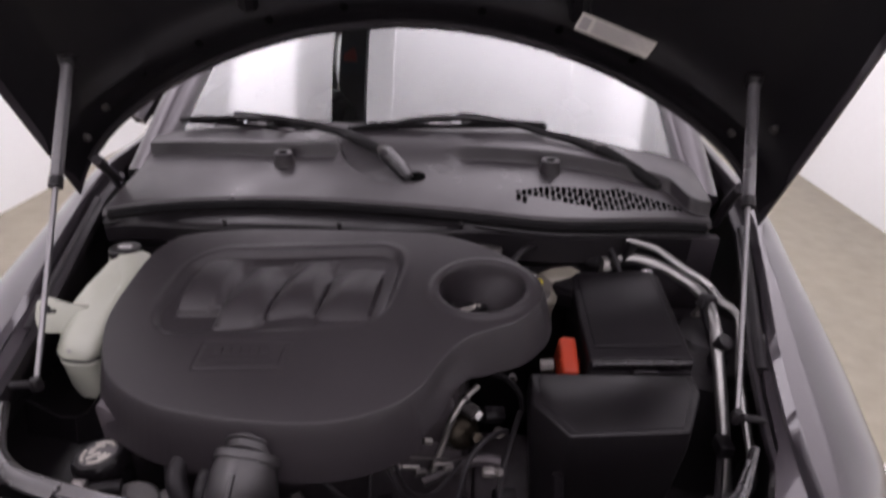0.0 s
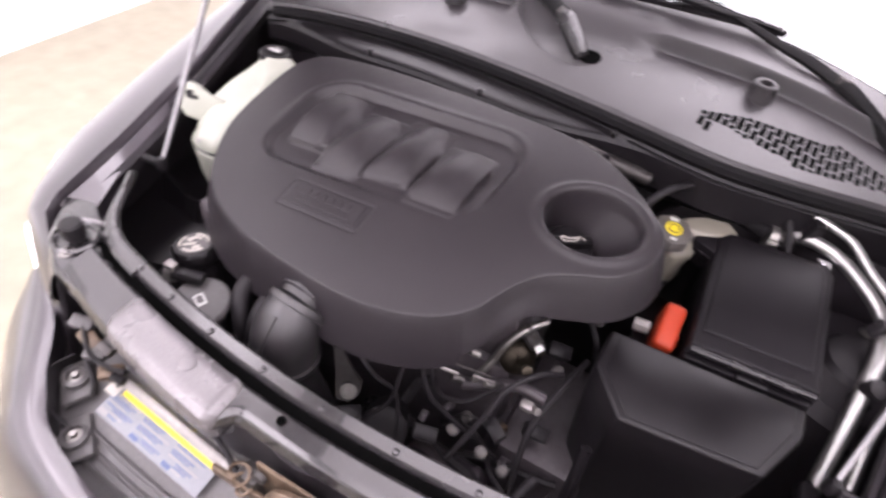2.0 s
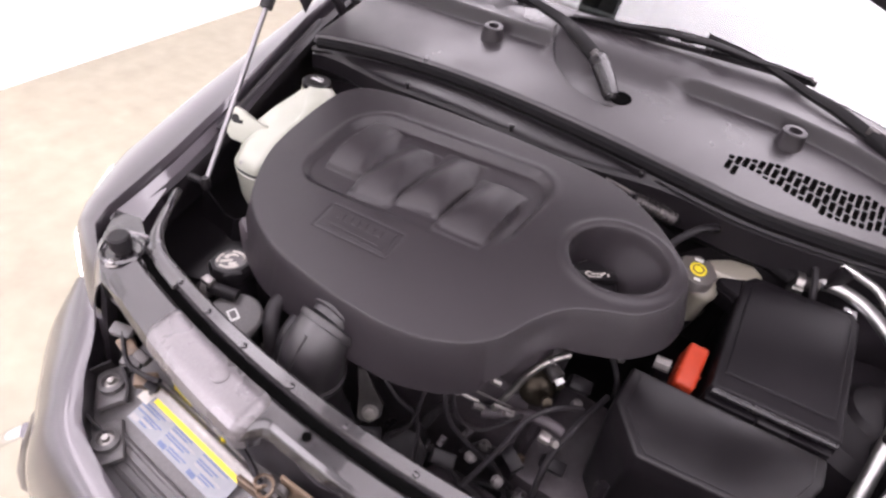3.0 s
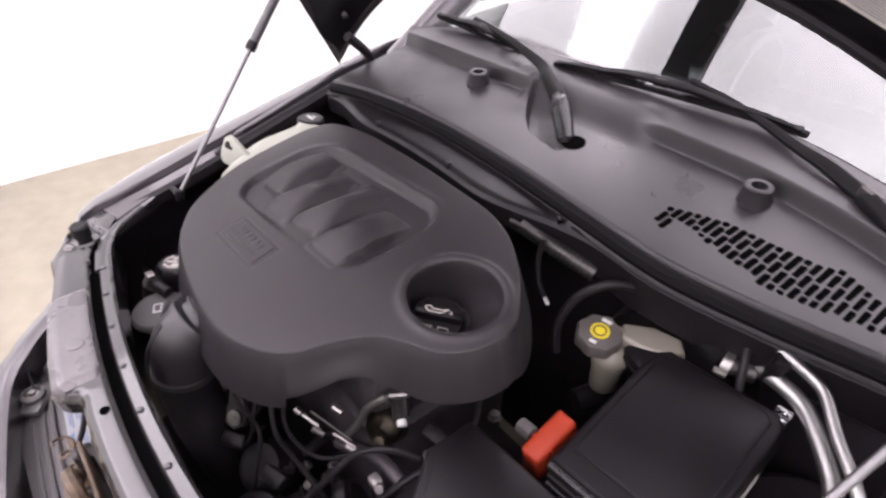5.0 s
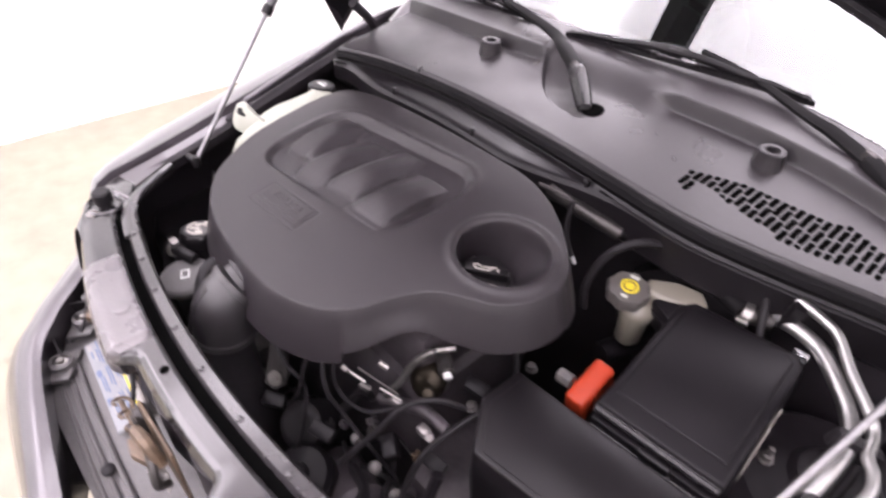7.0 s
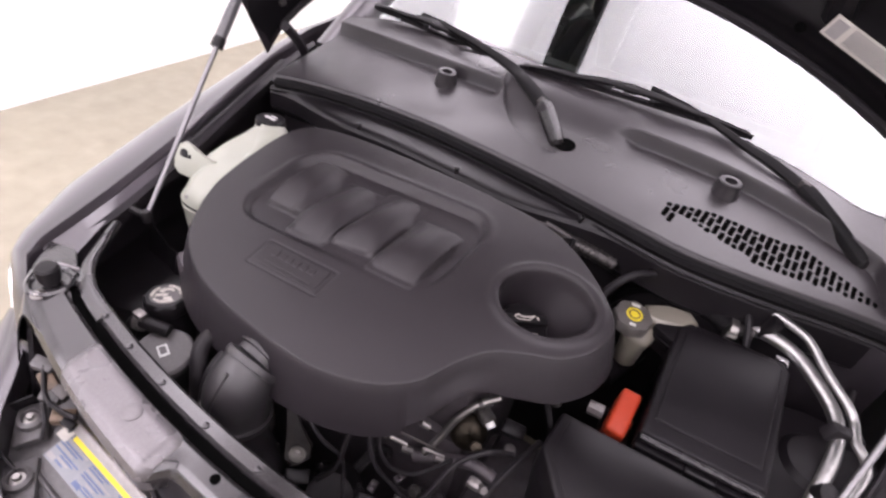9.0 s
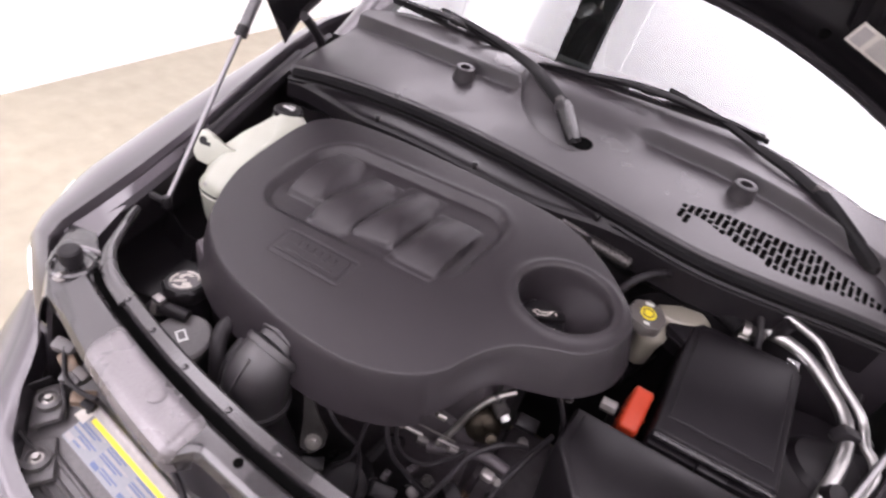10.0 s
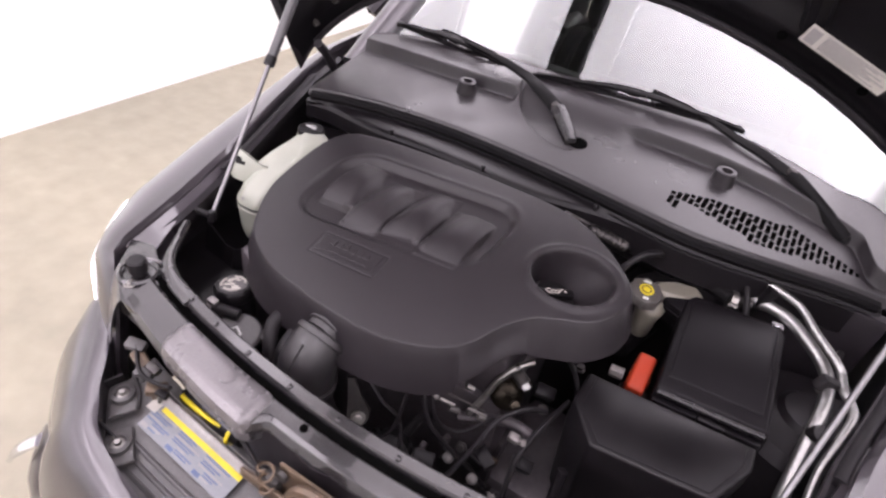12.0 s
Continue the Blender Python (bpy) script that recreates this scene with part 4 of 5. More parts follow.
bumper = part("bumper_skin", sheet(nose, 100, 50, 0.003), M_PAINT, car)
for side in (-1, 1):
    # a slim bright rib along the wing's shoulder, tapering to both ends
    rib = []
    for k in range(13):
        y = -0.585 - 0.208 * k / 12
        xi, xo, z = lerp(INNER, y) + 0.006, lerp(OUTER, y), lerp(CREST, y) + 0.004
        a = radians(46 + 4 * k / 12)
        rib.append((side * (xi + (xo - xi) * math.sin(a) ** 0.77 + 0.002), y, z - 0.36 * (1 - math.cos(a) ** 0.77) + 0.003))
    part("headlamp", tube(rib, 0.009, 12, 2, radii=[0.002, 0.0065, 0.009, 0.009, 0.008, 0.006, 0.002]), M_CHROME, car, "bright chromed edge of a curved headlamp")
    # round lamp pod low on the bumper
    hm = Matrix.Translation((side * 0.528, -0.970, 0.540)) @ pose(0, 0, 0, 0, 0, side * 40)
    pod = part("fog_lamp", lathe([(0.0, -0.07), (0.060, -0.060), (0.082, -0.02), (0.085, 0.006), (0.072, 0.028), (0.045, 0.040), (0.0, 0.044)], 28, hm @ Matrix.Rotation(radians(62), 4, "X")), M_PAINT, car, "round lamp pod on the bumper")
    part("reflector", strap([(side * 0.602, -1.024, 0.520), (side * 0.566, -1.016, 0.580), (side * 0.522, -0.992, 0.622)], [0.006, 0.026, 0.024], 0.004, (side * 0.4, -0.5, 0.75)), M_CHROME, pod, "chromed lamp face")
for x, y in ((-0.75, -0.28), (0.75, -0.28), (-0.75, 2.35), (0.75, 2.35)):
    wm = Matrix.Translation((x, y, 0.32)) @ Matrix.Rotation(radians(90), 4, "Y")
    wh = part("wheel", lathe([(0.20, -0.085), (0.29, -0.095), (0.318, -0.075), (0.32, 0.0), (0.318, 0.075), (0.29, 0.095), (0.20, 0.085)], 40, wm), M_RUBBER, car)
    part("rim", lathe([(0.0, -0.04), (0.06, -0.045), (0.19, -0.075), (0.205, -0.08), (0.205, 0.08), (0.19, 0.075), (0.06, 0.045), (0.0, 0.04)], 40, wm), M_CAST, wh)
part("undertray", box(-0.62, 0.62, -1.0, -0.10, 0.20, 0.215, 0.004), M_DEEP, car)
part("radiator", box(-0.36, 0.36, -0.845, -0.79, 0.26, 0.690, 0.006), M_DEEP, car)


# tie bar across the nose
def bar_y(x, y):
    return y + 0.30 * x * x


def tie_front(u, v):
    x = -0.445 + 0.89 * u
    notch = sstep(-0.135, -0.105, x) * (1 - sstep(0.11, 0.145, x))
    yf = -0.900 + 0.36 * x * x + 0.030 * notch
    yr = bar_y(x, -0.834)
    prof = [(yf + 0.004, 0.842), (yf - 0.002, 0.868), (yf + 0.004, 0.880), (yf + (yr - yf) * 0.3, 0.884), (yr - 0.006, 0.886), (yr, 0.880), (yr, 0.84)]
    a = v * 6
    i = min(int(a), 5)
    k = a - i
    return Vector((x, prof[i][0] + (prof[i + 1][0] - prof[i][0]) * k, prof[i][1] + (prof[i + 1][1] - prof[i][1]) * k))


tie = part("tie_bar", sheet(tie_front, 120, 36, 0.002), M_SHELF, car, "satin grey tie bar above the radiator")


def pad_top(u, v):
    """The pressed pad on the bar: flat on top with a rolled front and rounded ends."""
    x = -0.328 + 0.205 * u
    yf, yr = -0.897 + 0.36 * x * x, bar_y(x, -0.834) - 0.003
    end = min(u, 1 - u) / 0.07
    drop = 0.0 if end > 1 else 0.007 * (1 - end) ** 2
    prof = [(yf - 0.004, 0.852), (yf - 0.006, 0.872), (yf - 0.001, 0.886), (yf + 0.008, 0.8915), (yr - 0.006, 0.8925), (yr - 0.001, 0.890), (yr, 0.878)]
    a = v * 6
    i = min(int(a), 5)
    k = a - i
    inset = 0.012 * (1 - min(end, 1)) ** 2
    y = prof[i][0] + (prof[i + 1][0] - prof[i][0]) * k
    return Vector((x, y + inset * (1 - 1.2 * sstep(0.3, 0.7, v)), prof[i][1] + (prof[i + 1][1] - prof[i][1]) * k - drop))


# Pad shares the bar's paint; its paler colour stands for reflected light.
part("pressed_pad", sheet(pad_top, 48, 30, 0.002), M_BAR_GLARE, tie, "worn pressed pad, paled to carry the glare on it")


def tie_rear(u, v):
    x = -0.455 + 0.91 * u
    prof = [(-0.820, 0.80), (-0.820, 0.881), (-0.816, 0.887), (-0.802, 0.890), (-0.798, 0.886), (-0.798, 0.80)]
    a = v * 5
    i = min(int(a), 4)
    k = a - i
    return Vector((x, bar_y(x, prof[i][0] + (prof[i + 1][0] - prof[i][0]) * k), prof[i][1] + (prof[i + 1][1] - prof[i][1]) * k))


part("rear_rail", sheet(tie_rear, 60, 25, 0.002), M_SHELF, tie)
# Black sheet just below the bar top, painted as the gap's shade.
part("channel", sheet(lambda u, v: Vector((-0.45 + 0.9 * u, bar_y(-0.45 + 0.9 * u, -0.837 + 0.020 * v), 0.875)), 40, 2, 0.002), M_HOLE_SHADE, tie)
for x in (-0.36, -0.29, -0.21, -0.12, -0.03, 0.07, 0.17, 0.27, 0.36):
    part("rail_dimple", lathe([(0.005, -0.002), (0.004, 0.0015), (0.002, 0.0025), (0, 0.0025)], 12, Matrix.Translation((x, bar_y(x, -0.811), 0.8885))), M_SHELF, tie)
part("panel_bolt", lathe([(0.012, -0.002), (0.012, 0.0008), (0.009, 0.0016), (0.0, 0.0010)], 20, Matrix.Translation((-0.198, -0.848, 0.8925)) @ pose(0, 0, 0, 1, 0, 0)), M_BAR_GLARE, tie)
part("panel_bolt", lathe([(0.013, 0), (0.013, 0.002), (0.009, 0.004), (0.0, 0.005)], 20, Matrix.Translation((0.22, bar_y(0.22, -0.872), 0.8825))), M_SHELF, tie)
# Black disc on the bar for the shade in a small hole.
part("bar_hole_shade", lathe([(0.006, 0), (0.006, 0.001), (0, 0.001)], 16, Matrix.Translation((-0.060, -0.846, 0.8858))), M_HOLE_SHADE, tie)
for side in (-1, 1):
    # corner bracket and bonnet rest
    c = Vector((side * 0.482, -0.776, 0.864))
    cb = part("corner_plate", prism([(side * x, y) for x, y in ((0.36, -0.842), (0.41, -0.838), (0.455, -0.833), (0.495, -0.806), (0.535, -0.772), (0.57, -0.725), (0.525, -0.712), (0.476, -0.740), (0.450, -0.772), (0.415, -0.785), (0.37, -0.796))], 0.845, 0.878, 0.003), M_SHELF, tie)
    part("rest_ring", lathe([(0.026, 0.0), (0.033, 0.002), (0.034, 0.008), (0.030, 0.011), (0.026, 0.008), (0.022, 0.0)], 24, Matrix.Translation((c.x, c.y, 0.874))), M_SHELF, tie)
    part("bonnet_rest", lathe([(0.012, 0.0), (0.012, 0.012), (0.0155, 0.014), (0.016, 0.034), (0.013, 0.037), (0.0, 0.037)], 20, Matrix.Translation((c.x, c.y, 0.872))), M_RUBBER, tie, "black rubber bonnet rest")
    part("lamp_panel", sheet(lambda u, v, side=side: Vector((side * (0.452 + 0.080 * u + 0.036 * v - 0.018 * u * v), -0.834 + 0.060 * u - 0.018 * v - 0.022 * u * v, 0.875 - 0.112 * v ** 1.5)), 12, 10, 0.002), M_PAINT, tie, "painted panel beside the headlamp")
    # Fold in the paler copy, standing for light caught on the edge.
    part("plate_fold", strap([(side * 0.518, -0.752, 0.879), (side * 0.497, -0.745, 0.881), (side * 0.474, -0.737, 0.880)], [0.006, 0.006], 0.003, (0, 0, 1)), M_BAR_GLARE, tie, "folded edge, paled for the glint along it")
    part("plate_bolt", bolt((side * 0.470, -0.802, 0.878), 0.006, 0.006), M_GASK, tie)
    part("corner_rail", strap([(side * 0.36, -0.772, 0.884), (side * 0.42, -0.757, 0.885), (side * 0.466, -0.728, 0.886), (side * 0.494, -0.690, 0.888), (side * 0.525, -0.640, 0.890)], [0.026, 0.022, 0.016, 0.012], 0.004, (0, 0, 1)), M_SHELF, tie)

# trough behind the bumper
part("radiator_shroud", sheet(lambda u, v: Vector((-0.46 + 0.92 * u, -0.850 - 0.135 * v + 0.25 * (-0.46 + 0.92 * u) ** 2 * (1 - v), 0.702 - 0.040 * v - 0.03 * max(abs(2 * u - 1) - 0.8, 0))), 40, 10, 0.004), M_SHROUD, car)
part("support_face", sheet(lambda u, v: Vector((-0.42 + 0.84 * u, bar_y(-0.42 + 0.84 * u, -0.868) + 0.004 * math.sin(u * 50), 0.865 - 0.085 * v)), 40, 4, 0.004), M_BAY, car)
SL = Matrix.Translation((-0.266, -0.894, 0.703)) @ Matrix.Rotation(math.atan(0.25), 4, "X") @ pose(0, 0, 0, 0, 0, -5)
sl = tagged(part("service_label", box(-0.098, 0.108, -0.020, 0.028, 0, 0.001, 0, SL), M_LABEL), "bluish white service label with yellow band and dark print", "label")
part("yellow_band", box(-0.085, 0.108, 0.018, 0.027, 0.0012, 0.0017, 0, SL), M_YELLOW, sl, "bright yellow band")
for i in range(3):
    x = -0.068 + 0.066 * i
    part("print_block", box(x - 0.028, x - 0.012, -0.017, -0.010, 0.0012, 0.0016, 0, SL), M_BLUEINK if i else M_GREYINK, sl)
    for r in range(8):
        part("print_line", box(x - (0.028 if r < 5 else 0.010), x + 0.028 - 0.007 * ((2 * i + r) % 4), 0.0140 - 0.0040 * r, 0.0162 - 0.0040 * r, 0.0012, 0.0016, 0, SL), M_BLUEINK if (r + i) % 3 else M_GREYINK, sl)
part("end_tag", box(-0.112, -0.09, 0.008, 0.026, 0.0022, 0.0026, 0, SL), M_PAPER, sl)
can_a, can_b = Vector((-0.340, -0.824, 0.714)), Vector((-0.193, -0.838, 0.730))
lb2 = tagged(part("canister", tube([can_a, can_a.lerp(can_b, 0.3), can_a.lerp(can_b, 0.7), can_b], 0.019, 18, radii=[0.016, 0.019, 0.019, 0.014]), M_PLASTIC), "dark canister with a yellow label behind the radiator shroud", "canister")
part("yellow_label", strap([can_a.lerp(can_b, 0.03) + Vector((0, -0.013, 0.013)), can_a.lerp(can_b, 0.35) + Vector((0, -0.016, 0.015)), can_a.lerp(can_b, 0.72) + Vector((0, -0.014, 0.014))], [0.008, 0.008, 0.004], 0.0018, (0, -0.7, 0.7)), M_YELLOW, lb2, "bright yellow edge of the label")
part("yellow_ring", tube([can_b + Vector((-0.018, -0.0205 * math.cos(a), 0.0205 * math.sin(a))) for a in np.linspace(-0.9, 2.3, 12)], 0.0035, 6, 2), M_YELLOW, lb2, "yellow ring at the canister's end")


def ridge(u, v):
    x = -0.372 + 0.245 * u
    return Vector((x, -0.862 - 0.10 * (x + 0.372) + 0.022 * v, 0.720 + 0.014 * math.sin(math.pi * min(1.2 * v, 1.0)) + 0.010 * u))


part("shroud_ridge", sheet(ridge, 24, 8, 0.004), M_DUSTY, car, "pale dusty ridge of the shroud")
part("hook_strap", strap([(-0.452, -0.862, 0.715), (-0.462, -0.895, 0.712), (-0.448, -0.925, 0.708), (-0.415, -0.936, 0.702), (-0.372, -0.938, 0.690)], [0.026, 0.030, 0.030, 0.024], 0.002, (-0.8, -0.6, 0.1)), M_RUBBER, car, "black strap bent round the mount")
for x, y, z in ((-0.427, -0.884, 0.702), (-0.360, -0.944, 0.690), (0.427, -0.884, 0.702), (0.360, -0.944, 0.690)):
    br = part("mount_bracket", mix(box(-0.034, 0.034, -0.022, 0.022, -0.006, 0.006, 0.004, Matrix.Translation((x, y, z - 0.006)) @ pose(0, 0, 0, 8, 0, -35 if x < 0 else 35)), box(-0.03, 0.03, -0.026, -0.02, -0.045, 0.0, 0.002, Matrix.Translation((x, y, z - 0.006)) @ pose(0, 0, 0, 8, 0, -35 if x < 0 else 35))), M_SHROUD, car)
    part("grommet", lathe([(0.019, 0), (0.019, 0.010), (0.013, 0.013), (0.011, 0.006), (0.0, 0.006)], 20, Matrix.Translation((x, y, z))), M_SHROUD, br)
    part("stud", bolt((x, y, z + 0.005), 0.006, 0.010), M_GASK, br)
# latch
latch = thing("bonnet_latch", "greasy brown bonnet latch in the tie bar notch", "latch")
part("plate", box(-0.030, 0.075, -0.902, -0.896, 0.72, 0.835, 0.004), M_RUST, latch)
part("side_plate", box(-0.055, -0.025, -0.915, -0.89, 0.735, 0.80, 0.006, pose(0, 0, 0, 0, 0, 0)), M_BOLT, latch)
part("catch", prism([(-0.01, -0.93), (0.015, -0.935), (0.045, -0.922), (0.05, -0.905), (0.0, -0.903)], 0.785, 0.80, 0.003), M_RUST, latch)
part("pawl", tube([(0.055, -0.915, 0.76), (0.07, -0.925, 0.79), (0.06, -0.92, 0.82), (0.03, -0.912, 0.835)], 0.006, 8), M_BOLT, latch)
part("return_spring", tube([(0.045 + 0.008 * math.cos(a), -0.918 + 0.008 * math.sin(a), 0.74 + 0.003 * a) for a in np.linspace(0, 22, 66)], 0.002, 6, 1), M_GASK, latch)
part("claw", tube([(0.0, -0.915, 0.80), (0.02, -0.918, 0.84), (0.05, -0.915, 0.845), (0.06, -0.912, 0.81)], 0.008, 8), M_RUST, latch)
part("spring", tube([(-0.04 + 0.010 * math.cos(a), -0.915 + 0.010 * math.sin(a), 0.76 + 0.0045 * a) for a in np.linspace(0, 18, 60)], 0.0022, 6, 1), M_RUST, latch)
part("lever", box(-0.09, 0.03, -0.918, -0.911, 0.765, 0.785, 0.002, pose(0, 0, 0, 0, 0, 0)), M_RUST, latch)
for p in ((0.03, -0.905, 0.80), (-0.02, -0.905, 0.82)):
    part("rivet", lathe([(0.010, 0), (0.010, 0.006), (0.0, 0.008)], 14, facing(p, (0, -1, 0))), M_BOLT, latch)
part("cable", tube([(-0.05, -0.912, 0.79), (-0.12, -0.885, 0.79), (-0.22, -0.876, 0.81), (-0.36, -0.84, 0.83)], 0.004, 8), M_RUBBER, latch)
latch.location = (-0.035, 0.012, 0.02)

# ---- engine ----
eng = thing("engine", "grimy dark engine block with wiring beneath its cover", "engine")
part("block", box(-0.36, 0.14, -0.575, -0.30, 0.30, 0.78, 0.03), M_DEEP, eng)
part("cylinder_head", box(-0.38, 0.12, -0.560, -0.31, 0.77, 0.88, 0.02), M_DEEP, eng)
part("timing_cover", prism([(-0.41, -0.62), (-0.37, -0.64), (-0.36, -0.32), (-0.41, -0.34)], 0.32, 0.88, 0.01), M_DEEP, eng)
part("gearbox", mix(lathe([(0.02, 0.07), (0.08, 0.06), (0.11, 0.02), (0.12, -0.05), (0.12, -0.25)], 28, Matrix.Translation((0.20, -0.48, 0.58))), box(0.15, 0.30, -0.62, -0.40, 0.35, 0.66, 0.02)), M_DEEP, eng)
part("throttle_body", lathe([(0.034, -0.05), (0.038, -0.045), (0.038, 0.02), (0.030, 0.026), (0.022, 0.028), (0.0, 0.028)], 26, facing((-0.01, -0.690, 0.665), (0.2, -0.65, 0.7))), M_RUBBER, eng)
part("alternator", mix(lathe([(0.0, -0.07), (0.06, -0.07), (0.07, -0.05), (0.07, 0.05), (0.055, 0.065), (0.0, 0.065)], 30, facing((-0.27, -0.68, 0.60), (-1, -0.1, 0))), lathe([(0.03, 0.065), (0.03, 0.09), (0.0, 0.09)], 20, facing((-0.27, -0.68, 0.60), (-1, -0.1, 0)))), M_CAST, eng)
part("starter_housing", lathe([(0.0, -0.06), (0.045, -0.06), (0.05, 0.05), (0.03, 0.07), (0.0, 0.07)], 24, facing((0.10, -0.69, 0.60), (0.8, -0.2, 0.3))), M_DEEP, eng)
part("oil_filter_cap", lathe([(0.05, 0), (0.052, 0.03), (0.045, 0.04), (0.02, 0.045), (0.018, 0.055), (0.0, 0.055)], 24, facing((0.06, -0.735, 0.63), (0, -0.4, 1))), M_PLASTIC2, eng)
for (a, b, r, mt) in (
    ((0.042, -0.635, 0.807), (0.066, -0.624, 0.795), 0.0032, M_GASK), ((0.086, -0.612, 0.790), (0.116, -0.596, 0.776), 0.0026, M_CAST), ((0.052, -0.626, 0.817), (0.110, -0.597, 0.786), 0.0018, M_BOLT), ((0.070, -0.60, 0.825), (0.082, -0.594, 0.818), 0.005, M_GASK),
    ((0.030, -0.640, 0.812), (0.038, -0.636, 0.806), 0.005, M_CAST), ((0.060, -0.630, 0.790), (0.075, -0.622, 0.784), 0.006, M_BOLT),
    ((0.104, -0.604, 0.774), (0.116, -0.597, 0.768), 0.005, M_CAST)):
    part("bright_bracket", tube([a, b], r, 8), mt, eng)
part("steel_pipe", tube([(0.150, -0.525, 0.872), (0.128, -0.548, 0.862), (0.110, -0.568, 0.835), (0.100, -0.580, 0.800), (0.085, -0.60, 0.76)], 0.0055, 10), M_GASK, eng)
part("pipe_band", tube([(0.134, -0.543, 0.864), (0.130, -0.547, 0.861)], 0.008, 10), M_BOLT, eng)
part("bronze_housing", mix(lathe([(0.0, -0.03), (0.026, -0.03), (0.028, 0.004), (0.022, 0.010), (0.013, 0.014), (0.006, 0.0155), (0.0, 0.020)], 24, facing((0.128, -0.552, 0.800), (0.25, -0.55, 0.6))), lathe([(0.008, 0.0), (0.008, 0.010), (0.0, 0.011)], 8, facing((0.150, -0.572, 0.808), (0.25, -0.55, 0.6)))), M_BRONZE, eng, "bronze-brown round housing")
part("rocker_pipe", tube([(0.070, -0.60, 0.74), (0.11, -0.585, 0.75), (0.15, -0.575, 0.765), (0.19, -0.572, 0.76)], 0.010, 10), M_DEEP, eng)
part("sensor_plug", tube([(0.150, -0.538, 0.826), (0.157, -0.542, 0.823)], 0.007, 8), M_WHITE, eng, "pale sensor plug")
part("sensor_body", tube([(0.12, -0.52, 0.83), (0.150, -0.538, 0.826)], 0.012, 10), M_BOLT, eng)
part("bright_connector", mix(box(0.162, 0.182, -0.608, -0.592, 0.760, 0.774, 0.004), tube([(0.182, -0.600, 0.768), (0.190, -0.606, 0.776)], 0.006, 8)), M_CAST, eng)
stay = facing((-0.075, -0.690, 0.745), (0.35, -0.75, 0.55))
part("duct_stay", mix(prism([(-0.020, -0.030), (0.000, -0.036), (0.016, -0.022), (0.018, 0.000), (-0.002, 0.022), (-0.016, 0.052), (-0.030, 0.050), (-0.022, 0.012)], -0.004, 0.004, 0.0015, 1, stay), lathe([(0.013, 0.003), (0.012, 0.009), (0.0, 0.009)], 18, stay @ Matrix.Translation((0.0, -0.014, 0)))), M_BOLT, eng)
part("stay_bolt", bolt((0, 0, 0), 0.0075, 0.007, stay @ Matrix.Translation((0.0, -0.014, 0.009))), M_GASK, eng, "bright bolt head")
part("lower_stay", prism([(-0.012, -0.030), (0.012, -0.024), (0.006, 0.026), (-0.010, 0.024)], -0.004, 0.004, 0.0015, 1, facing((-0.105, -0.715, 0.70), (0.5, -0.6, 0.5))), M_BOLT, eng)
part("pulley", lathe([(0.0, -0.012), (0.05, -0.012), (0.054, -0.008), (0.048, 0.0), (0.054, 0.008), (0.05, 0.012), (0.0, 0.012)], 28, facing((-0.42, -0.52, 0.62), (1, 0, 0))), M_DEEP, eng)
for k, pts in enumerate((
    ((-0.080, -0.655, 0.872), (-0.067, -0.691, 0.850), (-0.030, -0.700, 0.815), (0.002, -0.689, 0.775), (0.020, -0.71, 0.72), (0.022, -0.73, 0.66)),
    ((0.015, -0.650, 0.868), (0.030, -0.671, 0.838), (0.048, -0.678, 0.80), (0.064, -0.670, 0.768), (0.095, -0.66, 0.73), (0.124, -0.651, 0.70), (0.16, -0.64, 0.66)),
    ((0.030, -0.645, 0.860), (0.042, -0.662, 0.82), (0.060, -0.658, 0.780), (0.088, -0.640, 0.760), (0.112, -0.615, 0.768), (0.130, -0.596, 0.785)),
    ((0.00, -0.655, 0.865), (0.005, -0.685, 0.83), (0.000, -0.70, 0.77), (-0.025, -0.71, 0.72)),
    ((0.20, -0.545, 0.80), (0.17, -0.575, 0.815), (0.14, -0.61, 0.80), (0.125, -0.65, 0.76), (0.10, -0.70, 0.70)),
    ((0.225, -0.50, 0.80), (0.205, -0.56, 0.78), (0.19, -0.62, 0.74), (0.20, -0.68, 0.66)),
    ((0.16, -0.40, 0.80), (0.20, -0.44, 0.82), (0.225, -0.47, 0.81), (0.235, -0.46, 0.76)))):
    part("wire_loom", tube(pts, (0.0032, 0.0036, 0.003, 0.0028, 0.0045, 0.005, 0.0045)[k], 8), M_RUBBER, eng)
for pts, r in ((((-0.245, -0.640, 0.85), (-0.255, -0.700, 0.845), (-0.232, -0.735, 0.80), (-0.235, -0.74, 0.72)), 0.013), (((-0.215, -0.650, 0.85), (-0.215, -0.72, 0.83), (-0.205, -0.75, 0.76), (-0.21, -0.75, 0.66)), 0.011), (((-0.30, -0.645, 0.80), (-0.275, -0.69, 0.80), (-0.255, -0.70, 0.74), (-0.26, -0.69, 0.66)), 0.008), (((0.12, -0.72, 0.60), (0.16, -0.74, 0.66), (0.20, -0.725, 0.70), (0.225, -0.67, 0.72)), 0.008)):
    part("coolant_hose", tube(pts, r, 12), M_RUBBER, eng)
for x, y, z, n in ((0.09, -0.66, 0.71, (0, -0.6, 1)), (0.14, -0.665, 0.70, (0.3, -0.5, 1)), (0.18, -0.66, 0.67, (0, -0.6, 1)), (-0.20, -0.63, 0.78, (0, -1, 0.4)), (0.19, -0.52, 0.77, (0, -0.4, 1)), (0.215, -0.42, 0.80, (0, 0, 1)), (0.10, -0.635, 0.72, (0, -1, 0.5))):
    part("engine_bolt", lathe([(0.010, 0), (0.010, 0.003), (0.007, 0.004), (0.007, 0.010), (0.0, 0.011)], 8, facing((x, y, z), n)), M_BOLT, eng)
